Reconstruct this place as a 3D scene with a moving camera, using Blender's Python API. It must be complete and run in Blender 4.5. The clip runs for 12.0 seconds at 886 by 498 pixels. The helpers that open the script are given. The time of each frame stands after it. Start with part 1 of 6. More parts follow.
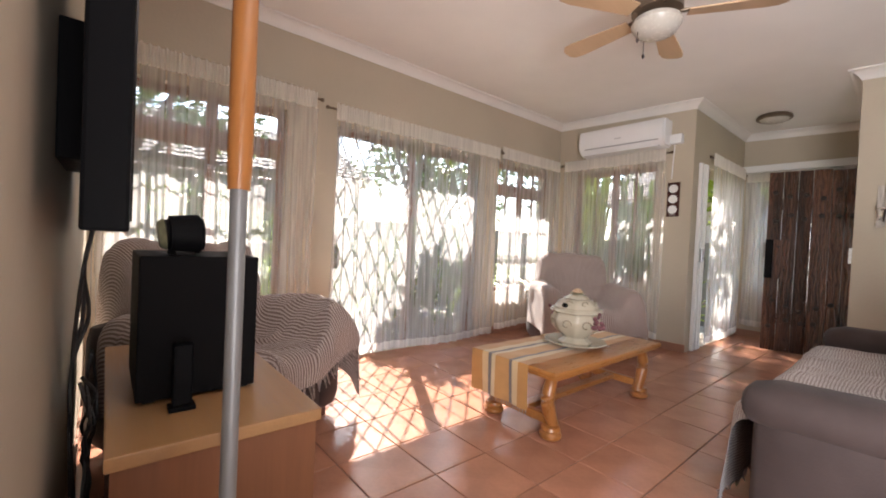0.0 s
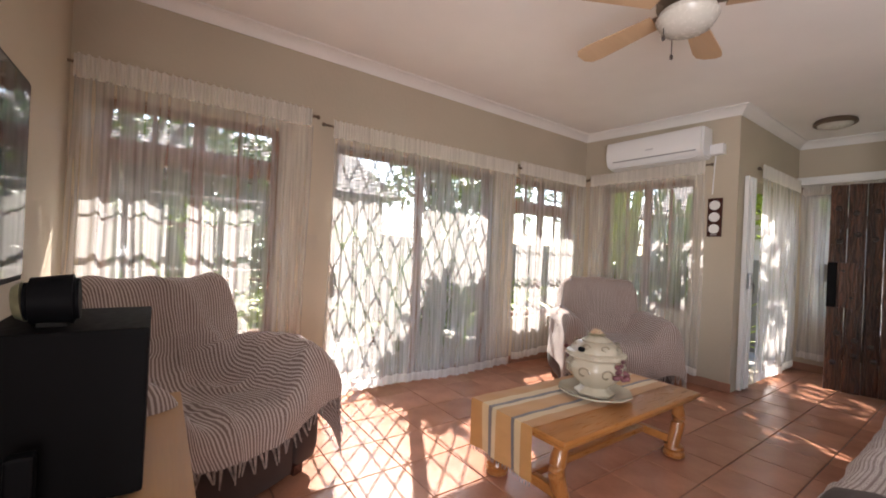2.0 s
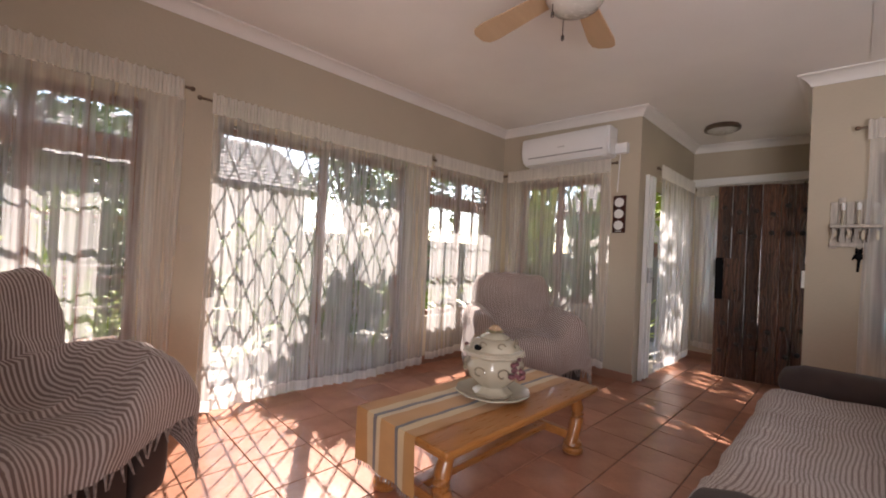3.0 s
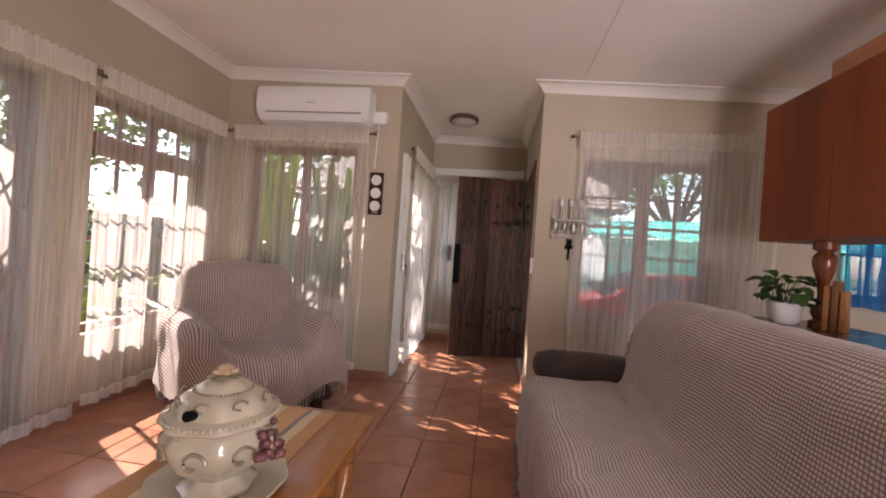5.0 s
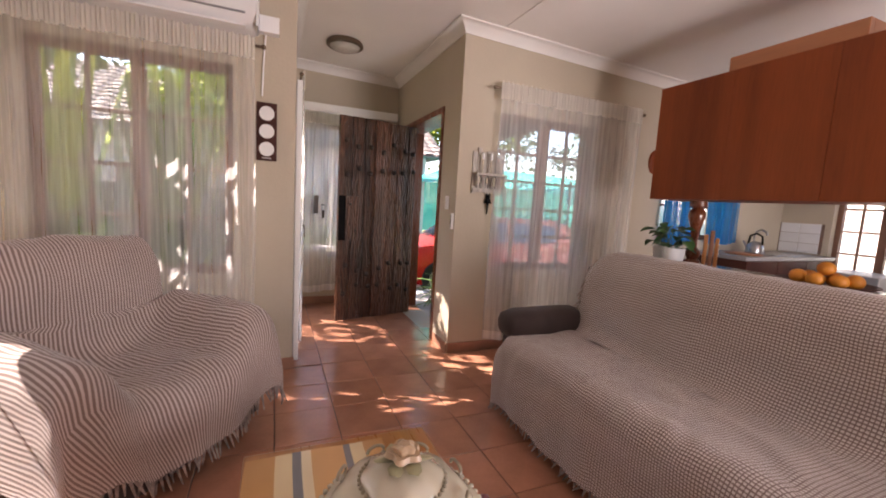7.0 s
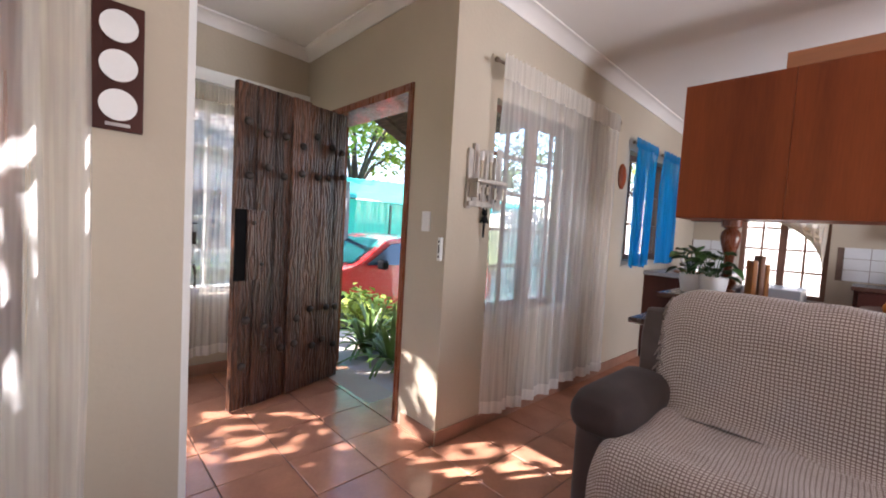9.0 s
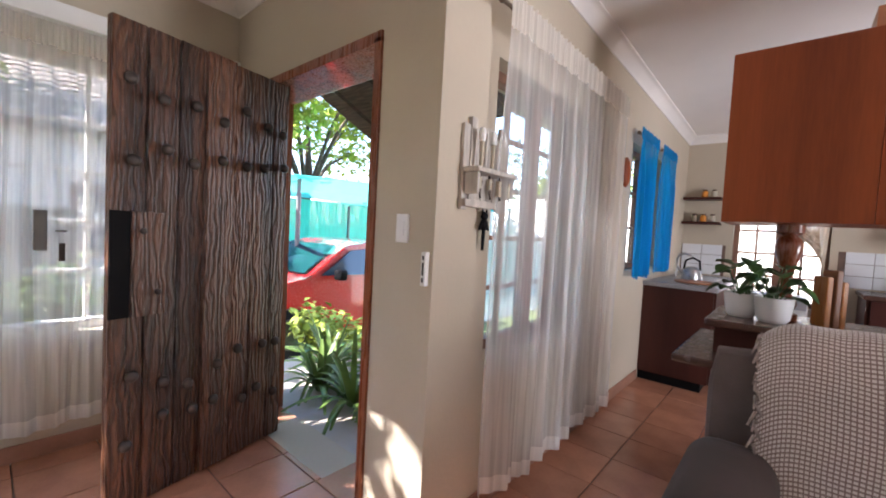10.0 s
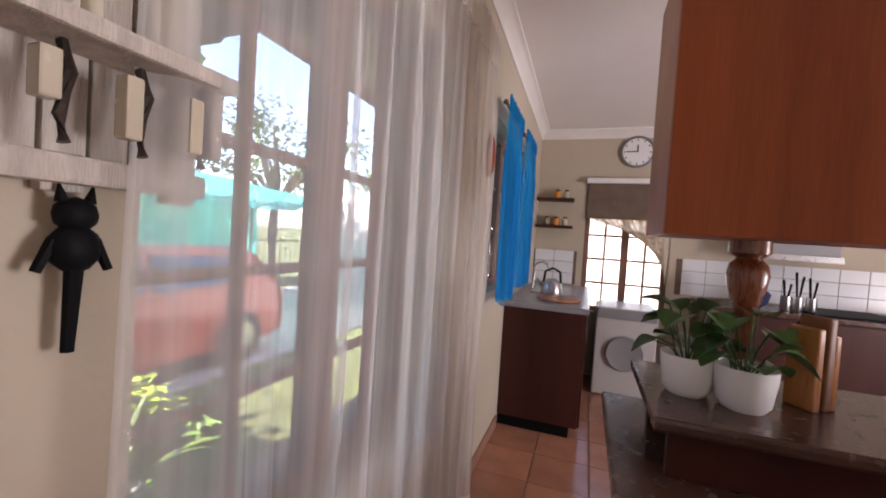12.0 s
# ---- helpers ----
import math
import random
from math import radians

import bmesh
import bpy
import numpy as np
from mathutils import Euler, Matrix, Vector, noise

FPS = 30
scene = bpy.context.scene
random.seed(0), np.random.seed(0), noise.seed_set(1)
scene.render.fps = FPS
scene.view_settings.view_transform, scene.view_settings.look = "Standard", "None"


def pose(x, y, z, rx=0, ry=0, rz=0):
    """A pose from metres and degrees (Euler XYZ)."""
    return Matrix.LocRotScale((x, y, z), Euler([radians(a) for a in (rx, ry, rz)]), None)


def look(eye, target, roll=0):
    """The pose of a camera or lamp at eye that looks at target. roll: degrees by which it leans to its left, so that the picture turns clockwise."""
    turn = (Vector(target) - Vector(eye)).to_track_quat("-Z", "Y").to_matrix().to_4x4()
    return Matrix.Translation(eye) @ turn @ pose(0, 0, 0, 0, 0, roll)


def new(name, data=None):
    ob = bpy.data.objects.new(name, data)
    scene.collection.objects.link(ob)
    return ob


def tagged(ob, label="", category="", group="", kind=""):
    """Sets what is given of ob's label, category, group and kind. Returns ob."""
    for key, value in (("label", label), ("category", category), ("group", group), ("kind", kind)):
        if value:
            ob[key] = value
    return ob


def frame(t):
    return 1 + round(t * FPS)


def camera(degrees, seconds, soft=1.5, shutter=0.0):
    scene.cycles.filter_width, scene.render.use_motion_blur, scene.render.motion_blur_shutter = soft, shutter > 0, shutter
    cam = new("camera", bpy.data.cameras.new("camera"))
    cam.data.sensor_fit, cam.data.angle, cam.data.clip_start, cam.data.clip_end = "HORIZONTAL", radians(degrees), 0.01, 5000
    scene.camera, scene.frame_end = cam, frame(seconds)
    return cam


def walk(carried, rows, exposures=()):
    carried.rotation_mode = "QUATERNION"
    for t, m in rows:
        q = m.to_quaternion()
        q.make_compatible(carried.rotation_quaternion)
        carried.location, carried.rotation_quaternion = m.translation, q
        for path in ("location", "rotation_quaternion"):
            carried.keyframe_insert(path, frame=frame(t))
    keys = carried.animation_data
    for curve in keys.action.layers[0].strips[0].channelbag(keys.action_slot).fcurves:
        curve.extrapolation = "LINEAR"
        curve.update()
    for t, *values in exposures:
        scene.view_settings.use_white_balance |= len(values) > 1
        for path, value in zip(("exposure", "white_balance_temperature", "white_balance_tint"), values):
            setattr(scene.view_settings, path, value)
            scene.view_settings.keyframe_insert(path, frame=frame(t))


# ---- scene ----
cam = camera(95.6, 12.0, soft=1.9)
PATH = [
    (0, (0.229, 0.07, 1.075), (1.514, 1.602, 1.038), 2.7),
    (0.5, (0.279, 0.138, 1.079), (1.435, 1.767, 0.98), 2.6),
    (1, (0.335, 0.222, 1.091), (1.457, 1.876, 0.998), 2.9),
    (1.5, (0.437, 0.238, 1.151), (1.545, 1.902, 1.104), 2.9),
    (2, (0.592, 0.189, 1.217), (1.75, 1.82, 1.221), 2.7),
    (2.5, (0.781, 0.184, 1.193), (2.036, 1.741, 1.224), 2.7),
    (3, (0.924, 0.192, 1.188), (2.321, 1.623, 1.204), 2.8),
    (3.5, (1.019, 0.325, 1.18), (2.61, 1.536, 1.203), 3.0),
    (5.5, (1.685, 0.982, 1.224), (3.684, 0.921, 1.191), 3.8),
    (6, (1.765, 1.28, 1.245), (3.734, 0.94, 1.159), 3.5),
    (6.5, (1.888, 1.565, 1.253), (3.806, 1.02, 1.097), 3.7),
    (7, (2.025, 1.81, 1.259), (3.854, 1.033, 1.032), 3.4),
    (7.5, (2.312, 1.977, 1.228), (4.023, 0.974, 0.968), 3.3),
    (8.5, (3.04, 2.06, 1.235), (4.6, 0.81, 1.085), 3.3),
    (9.5, (3.76, 1.784, 1.241), (5.116, 0.316, 1.148), 3.3),
    (10, (4.007, 1.564, 1.263), (5.317, 0.054, 1.173), 3.1),
    (10.5, (4.203, 1.289, 1.311), (5.454, -0.27, 1.232), 3.6),
    (11, (4.379, 1.001, 1.295), (5.478, -0.668, 1.221), 3.8),
    (11.5, (4.471, 0.657, 1.304), (5.379, -1.124, 1.223), 4.0),
    (12, (4.487, 0.438, 1.336), (5.159, -1.445, 1.274), 3.7),
]
walk(cam, [(t, look(eye, target, roll)) for t, eye, target, roll in PATH], exposures=[(0.0, 2.15, 6600, 14), (2.0, 1.95, 6600, 15), (3.5, 1.5, 6900, 22), (5.5, 2.0, 7200, 26), (7.5, 2.3, 6900, 26), (9.5, 2.6, 6100, 16), (10.5, 2.7, 6300, 18), (12.0, 2.42, 6700, 24)])

# ---- light ----
SUN_AZ = math.atan2(0.485, 0.875)
SUN_EL = radians(43.6)
world = bpy.data.worlds.new("sky_world")
scene.world = world
world.use_nodes = True
_n = world.node_tree.nodes
_sky = _n.new("ShaderNodeTexSky")
_sky.sky_type, _sky.sun_disc = "NISHITA", False
_sky.sun_elevation, _sky.sun_rotation = SUN_EL, SUN_AZ
world.node_tree.links.new(_sky.outputs[0], _n["Background"].inputs[0])
_n["Background"].inputs[1].default_value = 0.15
_sun = bpy.data.lights.new("sun", "SUN")
_sun.energy, _sun.angle, _sun.color = 5.0, radians(0.5), (1.0, 0.93, 0.84)
sun = new("sun", _sun)
_d = Vector((0.485 * math.cos(SUN_EL), 0.875 * math.cos(SUN_EL), math.sin(SUN_EL)))
sun.matrix_world = look(_d * 30, (0, 0, 0))


def fill_light(name, m, w, h, power):
    """A rectangular fill lamp, added to brighten the room."""
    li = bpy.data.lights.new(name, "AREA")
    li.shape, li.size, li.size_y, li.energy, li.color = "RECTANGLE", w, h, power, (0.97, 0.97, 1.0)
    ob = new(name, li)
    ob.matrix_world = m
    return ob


# Added fill: tilted up at the ceiling from an unseen west opening.
fill_light("ceiling_fill_west", look((0.08, -0.9, 1.05), (2.2, -0.6, 2.6)), 1.15, 1.7, 32)

# ---- materials ----


def mat(name, base, rough=0.6, metal=0.0, var=0.12, scale=6.0, grain=60.0, bump=0.15, stretch=(1, 1, 1), dark=None, spec=0.5, sheen=0.0, rnd=0.0, coat=0.0, contrast=1.5):
    """A surface with blotches at one scale and grain with relief at another."""
    m = bpy.data.materials.new(name)
    m.use_nodes = True
    nt = m.node_tree
    N, L = nt.nodes, nt.links
    b = N["Principled BSDF"]
    co = N.new("ShaderNodeTexCoord")
    mp = N.new("ShaderNodeMapping")
    mp.inputs["Scale"].default_value = stretch
    L.new(co.outputs["Object"], mp.inputs[0])
    big, fine = N.new("ShaderNodeTexNoise"), N.new("ShaderNodeTexNoise")
    big.inputs["Scale"].default_value, big.inputs["Detail"].default_value = scale, 4
    fine.inputs["Scale"].default_value, fine.inputs["Detail"].default_value = grain, 6
    L.new(mp.outputs[0], big.inputs[0]), L.new(mp.outputs[0], fine.inputs[0])
    lo = dark or tuple(c * (1 - 2.2 * var) for c in base)
    hi = tuple(min(1, c * (1 + var)) for c in base)
    ramp = N.new("ShaderNodeMix")
    ramp.data_type = "RGBA"
    ramp.inputs[6].default_value, ramp.inputs[7].default_value = (*lo, 1), (*hi, 1)
    add = N.new("ShaderNodeMath")
    add.operation, add.use_clamp = "MULTIPLY_ADD", True
    add.inputs[1].default_value = 0.4
    L.new(fine.outputs[0], add.inputs[0])
    sc = N.new("ShaderNodeMath")
    sc.operation = "MULTIPLY_ADD"
    sc.inputs[1].default_value, sc.inputs[2].default_value = contrast, 0.3 - 0.5 * contrast
    L.new(big.outputs[0], sc.inputs[0]), L.new(sc.outputs[0], add.inputs[2])
    L.new(add.outputs[0], ramp.inputs[0])
    out = ramp.outputs[2]
    if rnd:
        oi = N.new("ShaderNodeObjectInfo")
        hsv = N.new("ShaderNodeHueSaturation")
        v = N.new("ShaderNodeMath")
        v.operation = "MULTIPLY_ADD"
        v.inputs[1].default_value, v.inputs[2].default_value = rnd * 2, 1 - rnd
        L.new(oi.outputs["Random"], v.inputs[0]), L.new(v.outputs[0], hsv.inputs["Value"]), L.new(out, hsv.inputs["Color"])
        out = hsv.outputs[0]
    L.new(out, b.inputs["Base Color"])
    rr = N.new("ShaderNodeMath")
    rr.operation, rr.use_clamp = "MULTIPLY_ADD", True
    rr.inputs[1].default_value, rr.inputs[2].default_value = 0.25, rough - 0.12
    L.new(fine.outputs[0], rr.inputs[0]), L.new(rr.outputs[0], b.inputs["Roughness"])
    b.inputs["Metallic"].default_value, b.inputs["Specular IOR Level"].default_value = metal, spec
    b.inputs["Sheen Weight"].default_value, b.inputs["Coat Weight"].default_value = sheen, coat
    if bump:
        bp = N.new("ShaderNodeBump")
        bp.inputs["Strength"].default_value, bp.inputs["Distance"].default_value = bump, 0.004
        L.new(fine.outputs[0], bp.inputs["Height"]), L.new(bp.outputs[0], b.inputs["Normal"])
    return m


def wood(name, base, dark, axis=2, rough=0.4, bands=14.0, bump=0.2, coat=0.0, rnd=0.0, distance=0.003, contrast=1.5):
    """Wood with long grain along the axis."""
    st = [14.0, 14.0, 14.0]
    st[axis] = 0.9
    m = mat(name, base, rough, 0, 0.2, bands / 14, 9.0, bump, tuple(st), dark, rnd=rnd, coat=coat, contrast=contrast)
    m.node_tree.nodes["Bump"].inputs["Distance"].default_value = distance
    return m


def sheer(name, tint, through_share, glow=0.5):
    """Thin woven curtain: part of the light passes straight, part is scattered to both sides."""
    m = bpy.data.materials.new(name)
    m.use_nodes = True
    nt = m.node_tree
    N, L = nt.nodes, nt.links
    N.remove(N["Principled BSDF"])
    df, tl, tr = N.new("ShaderNodeBsdfDiffuse"), N.new("ShaderNodeBsdfTranslucent"), N.new("ShaderNodeBsdfTransparent")
    df.inputs[0].default_value, tl.inputs[0].default_value = (*tint, 1), (*tint, 1)
    a, c = N.new("ShaderNodeMixShader"), N.new("ShaderNodeMixShader")
    a.inputs[0].default_value = glow
    L.new(df.outputs[0], a.inputs[1]), L.new(tl.outputs[0], a.inputs[2])
    co, nz = N.new("ShaderNodeTexCoord"), N.new("ShaderNodeTexNoise")
    mp = N.new("ShaderNodeMapping")
    mp.inputs["Scale"].default_value = (18, 18, 0.6)
    nz.inputs["Scale"].default_value = 2.0
    L.new(co.outputs["Object"], mp.inputs[0]), L.new(mp.outputs[0], nz.inputs[0])
    f = N.new("ShaderNodeMath")
    f.operation, f.use_clamp = "MULTIPLY_ADD", True
    f.inputs[1].default_value, f.inputs[2].default_value = 0.5, 1 - through_share - 0.25
    L.new(nz.outputs[0], f.inputs[0]), L.new(f.outputs[0], c.inputs[0])
    L.new(tr.outputs[0], c.inputs[1]), L.new(a.outputs[0], c.inputs[2])
    L.new(c.outputs[0], N["Material Output"].inputs[0])
    return m


def glass_mat(name, tint=(0.95, 0.97, 0.97), gloss=0.06):
    m = bpy.data.materials.new(name)
    m.use_nodes = True
    nt = m.node_tree
    N, L = nt.nodes, nt.links
    N.remove(N["Principled BSDF"])
    g, tr, mx = N.new("ShaderNodeBsdfGlossy"), N.new("ShaderNodeBsdfTransparent"), N.new("ShaderNodeMixShader")
    g.inputs["Roughness"].default_value = 0.02
    tr.inputs[0].default_value = (*tint, 1)
    mx.inputs[0].default_value = gloss
    L.new(tr.outputs[0], mx.inputs[1]), L.new(g.outputs[0], mx.inputs[2]), L.new(mx.outputs[0], N["Material Output"].inputs[0])
    return m


def striped(name, stops, period, axis=0, cross=0.0, rough=0.9, bump=0.5):
    """Woven cloth: coloured stripes across the cloth's own length; cross adds the weave's second direction."""
    m = bpy.data.materials.new(name)
    m.use_nodes = True
    nt = m.node_tree
    N, L = nt.nodes, nt.links
    b = N["Principled BSDF"]
    uv, sp = N.new("ShaderNodeUVMap"), N.new("ShaderNodeSeparateXYZ")
    L.new(uv.outputs[0], sp.inputs[0])

    def wave(ax, per):
        d, fr = N.new("ShaderNodeMath"), N.new("ShaderNodeMath")
        d.operation, fr.operation = "DIVIDE", "FRACT"
        d.inputs[1].default_value = per
        L.new(sp.outputs[ax], d.inputs[0]), L.new(d.outputs[0], fr.inputs[0])
        return fr.outputs[0]
    r = N.new("ShaderNodeValToRGB")
    e = r.color_ramp.elements
    e[0].position, e[0].color = stops[0][0], (*stops[0][1], 1)
    e[1].position, e[1].color = stops[1][0], (*stops[1][1], 1)
    for p, c in stops[2:]:
        e.new(p).color = (*c, 1)
    r.color_ramp.interpolation = "LINEAR" if len(stops) < 5 else "CONSTANT"
    f = wave(axis, period)
    L.new(f, r.inputs[0])
    col = r.outputs[0]
    h = N.new("ShaderNodeMath")
    h.operation = "PINGPONG"
    h.inputs[1].default_value = 0.5
    L.new(f, h.inputs[0])
    if cross:
        g = wave(1 - axis, period * 1.15)
        lt = N.new("ShaderNodeMath")
        lt.operation = "LESS_THAN"
        lt.inputs[1].default_value = cross
        L.new(g, lt.inputs[0])
        mx = N.new("ShaderNodeMix")
        mx.data_type = "RGBA"
        mx.inputs[7].default_value = (*stops[0][1], 1)
        L.new(lt.outputs[0], mx.inputs[0]), L.new(col, mx.inputs[6])
        col = mx.outputs[2]
    nz = N.new("ShaderNodeTexNoise")
    nz.inputs["Scale"].default_value = 4
    hs = N.new("ShaderNodeHueSaturation")
    ma = N.new("ShaderNodeMath")
    ma.operation = "MULTIPLY_ADD"
    ma.inputs[1].default_value, ma.inputs[2].default_value = 0.3, 0.85
    L.new(nz.outputs[0], ma.inputs[0]), L.new(ma.outputs[0], hs.inputs["Value"]), L.new(col, hs.inputs["Color"])
    L.new(hs.outputs[0], b.inputs["Base Color"])
    bp = N.new("ShaderNodeBump")
    bp.inputs["Strength"].default_value, bp.inputs["Distance"].default_value = bump, 0.003
    L.new(h.outputs[0], bp.inputs["Height"]), L.new(bp.outputs[0], b.inputs["Normal"])
    b.inputs["Roughness"].default_value, b.inputs["Sheen Weight"].default_value = rough, 0.25
    return m


M_WALL = mat("taupe_plaster", (0.50, 0.435, 0.335), 0.75, 0, 0.05, 1.5, 45, 0.35)
M_CEIL = mat("ceiling_paint", (0.86, 0.83, 0.79), 0.8, 0, 0.03, 2, 60, 0.08)
M_CORN = mat("cornice_paint", (0.80, 0.77, 0.73), 0.6, 0, 0.03, 3, 60, 0.05)
M_TILE = mat("terracotta_tile", (0.46, 0.215, 0.135), 0.20, 0, 0.14, 5, 50, 0.05, rnd=0.10)
M_GROUT = mat("grout", (0.17, 0.11, 0.085), 0.9, 0, 0.15, 8, 80, 0.4)
# Two tones by light: darkened for walls in shade, pale where sunlight should show.
M_EXT = mat("shaded_outside_plaster", (0.26, 0.235, 0.20), 0.85, 0, 0.1, 2, 40, 0.4)
M_PALE = mat("pale_sunlit_plaster", (0.66, 0.62, 0.58), 0.85, 0, 0.1, 2, 40, 0.4)
M_FRAME = wood("window_wood", (0.25, 0.13, 0.085), (0.13, 0.06, 0.04), 2, 0.5)
M_WHITE = mat("white_paint", (0.80, 0.80, 0.78), 0.45, 0, 0.04, 4, 80, 0.08)
M_PLASTIC = mat("white_plastic", (0.82, 0.82, 0.82), 0.35, 0, 0.02, 3, 120, 0.03)
M_PLASTICD = mat("grey_plastic", (0.25, 0.25, 0.26), 0.4, 0, 0.04, 3, 120, 0.03)
M_BLACK = mat("black_plastic", (0.007, 0.007, 0.008), 0.5, 0, 0.1, 3, 90, 0.08, spec=0.06)
M_BLACKW = mat("black_veneer", (0.008, 0.0075, 0.008), 0.6, 0, 0.1, 3, 60, 0.1, spec=0.05)
M_SCREEN = mat("screen_glass", (0.01, 0.01, 0.012), 0.02, 0, 0.02, 3, 10, 0.0, spec=0.8)
M_STEEL = mat("steel", (0.55, 0.55, 0.56), 0.3, 1.0, 0.08, 6, 90, 0.05)
M_GREYSTEEL = mat("grey_painted_steel", (0.22, 0.22, 0.22), 0.45, 0.3, 0.08, 6, 90, 0.05)
M_IRON = mat("rusted_iron", (0.07, 0.052, 0.045), 0.5, 0.5, 0.3, 20, 90, 0.5)
M_GATE = mat("gate_steel", (0.30, 0.28, 0.27), 0.5, 0.2, 0.1, 8, 90, 0.1)
M_PINE = wood("varnished_pine", (0.42, 0.175, 0.046), (0.26, 0.098, 0.024), 0, 0.3, coat=0.4)
M_PINEZ = wood("varnished_pine_turned", (0.40, 0.16, 0.044), (0.25, 0.092, 0.023), 2, 0.3, coat=0.4)
M_OAK = wood("light_oak_veneer", (0.42, 0.235, 0.10), (0.30, 0.16, 0.07), 1, 0.4, bands=8)
M_OAKD = wood("brown_veneer", (0.22, 0.09, 0.04), (0.15, 0.06, 0.028), 2, 0.45, bands=8)
M_CHERRY = wood("cherry_veneer", (0.29, 0.070, 0.019), (0.115, 0.024, 0.008), 2, 0.44, bands=2.6, contrast=2.1, rnd=0.06)
M_CHERRYX = wood("light_cherry_board", (0.40, 0.17, 0.075), (0.30, 0.11, 0.05), 0, 0.4, bands=6)
M_MAHOG = wood("dark_mahogany", (0.065, 0.020, 0.014), (0.03, 0.010, 0.008), 2, 0.4, bands=5)
M_TURNED = wood("turned_mahogany", (0.27, 0.078, 0.028), (0.12, 0.032, 0.014), 2, 0.28, coat=0.4)
M_BARTOP = mat("brown_laminate", (0.075, 0.038, 0.028), 0.24, 0, 0.06, 8, 24, 0.0)
M_GREYTOP = mat("grey_granite_laminate", (0.33, 0.33, 0.34), 0.3, 0, 0.25, 90, 200, 0.03)
M_DOOR = wood("weathered_hardwood", (0.19, 0.076, 0.038), (0.035, 0.015, 0.010), 2, 0.34, bands=10, bump=1.0, rnd=0.30, distance=0.02, contrast=2.2)


def ridged(m):
    """Deep weathered ridges along the grain, darker in the furrows."""
    N, L = m.node_tree.nodes, m.node_tree.links
    co, mp, wv = N.new("ShaderNodeTexCoord"), N.new("ShaderNodeMapping"), N.new("ShaderNodeTexWave")
    mp.inputs["Scale"].default_value = (1, 1, 0.2)
    wv.bands_direction = "X"
    wv.inputs["Scale"].default_value, wv.inputs["Distortion"].default_value = 12, 12
    wv.inputs["Detail"].default_value, wv.inputs["Detail Scale"].default_value = 3, 1.6
    L.new(co.outputs["Object"], mp.inputs[0]), L.new(mp.outputs[0], wv.inputs[0])
    b = N["Principled BSDF"]
    src = b.inputs["Base Color"].links[0].from_socket
    mx, r = N.new("ShaderNodeMix"), N.new("ShaderNodeValToRGB")
    mx.data_type, mx.blend_type = "RGBA", "MULTIPLY"
    mx.inputs[0].default_value = 1.0
    e = r.color_ramp.elements
    e[0].position, e[0].color, e[1].position, e[1].color = 0.05, (0.45, 0.40, 0.38, 1), 0.6, (1.0, 1.0, 1.0, 1)
    L.new(wv.outputs[1], r.inputs[0]), L.new(src, mx.inputs[6]), L.new(r.outputs[0], mx.inputs[7]), L.new(mx.outputs[2], b.inputs["Base Color"])
    bp = N.new("ShaderNodeBump")
    bp.inputs["Strength"].default_value, bp.inputs["Distance"].default_value = 0.9, 0.012
    L.new(wv.outputs[1], bp.inputs["Height"]), L.new(N["Bump"].outputs[0], bp.inputs["Normal"]), L.new(bp.outputs[0], b.inputs["Normal"])


ridged(M_DOOR)
M_LEATHER = mat("brown_suede", (0.06, 0.042, 0.038), 0.75, 0, 0.15, 6, 150, 0.2, sheen=0.08, spec=0.2)
M_GREYSUEDE = mat("grey_brown_suede", (0.13, 0.10, 0.092), 0.8, 0, 0.15, 6, 150, 0.2, sheen=0.08, spec=0.2)
M_CERAMIC = mat("cream_glazed_ceramic", (0.52, 0.465, 0.355), 0.22, 0, 0.06, 5, 30, 0.1, coat=0.6)
M_CERAMICG = mat("relief_glaze", (0.30, 0.25, 0.17), 0.3, 0, 0.15, 9, 40, 0.2, coat=0.5)
M_FLOWER = mat("mauve_ceramic_flower", (0.20, 0.075, 0.085), 0.4, 0, 0.3, 20, 60, 0.2)
M_ROSE = mat("pale_ceramic_rose", (0.60, 0.42, 0.27), 0.35, 0, 0.25, 20, 60, 0.2)
M_LEAFC = mat("ceramic_leaf_green", (0.36, 0.34, 0.20), 0.4, 0, 0.3, 20, 60, 0.2)
M_SHEER = sheer("white_sheer_voile", (0.96, 0.95, 0.94), 0.68, 0.68)
M_SHEER2 = sheer("open_weave_voile", (0.97, 0.97, 0.97), 0.66, 0.7)
M_SHEER3 = sheer("soft_white_voile", (0.97, 0.97, 0.97), 0.56, 0.55)
M_HEM = sheer("doubled_voile_hem", (0.96, 0.95, 0.93), 0.35, 0.6)
M_HEAD = sheer("gathered_heading", (0.93, 0.90, 0.85), 0.12, 0.55)
M_BLUE = sheer("turquoise_voile", (0.012, 0.30, 0.68), 0.26, 0.65)
M_DRAPE = sheer("beige_drape", (0.62, 0.50, 0.38), 0.08, 0.6)
M_BLIND = mat("brown_blind", (0.16, 0.115, 0.085), 0.8, 0, 0.15, 8, 90, 0.3)
M_GLASS = glass_mat("window_glass")
M_LAMP = mat("opal_lamp_glass", (0.52, 0.49, 0.43), 0.25, 0, 0.04, 5, 60, 0.02)
M_FANBLADE = wood("fan_blade_wood", (0.48, 0.33, 0.20), (0.38, 0.25, 0.14), 0, 0.45, bands=6)
M_BRONZE = mat("dull_bronze", (0.20, 0.15, 0.11), 0.4, 0.8, 0.15, 8, 80, 0.1)
M_RED = mat("red_car_paint", (0.62, 0.02, 0.02), 0.25, 0, 0.05, 2, 60, 0.0, coat=1.0)
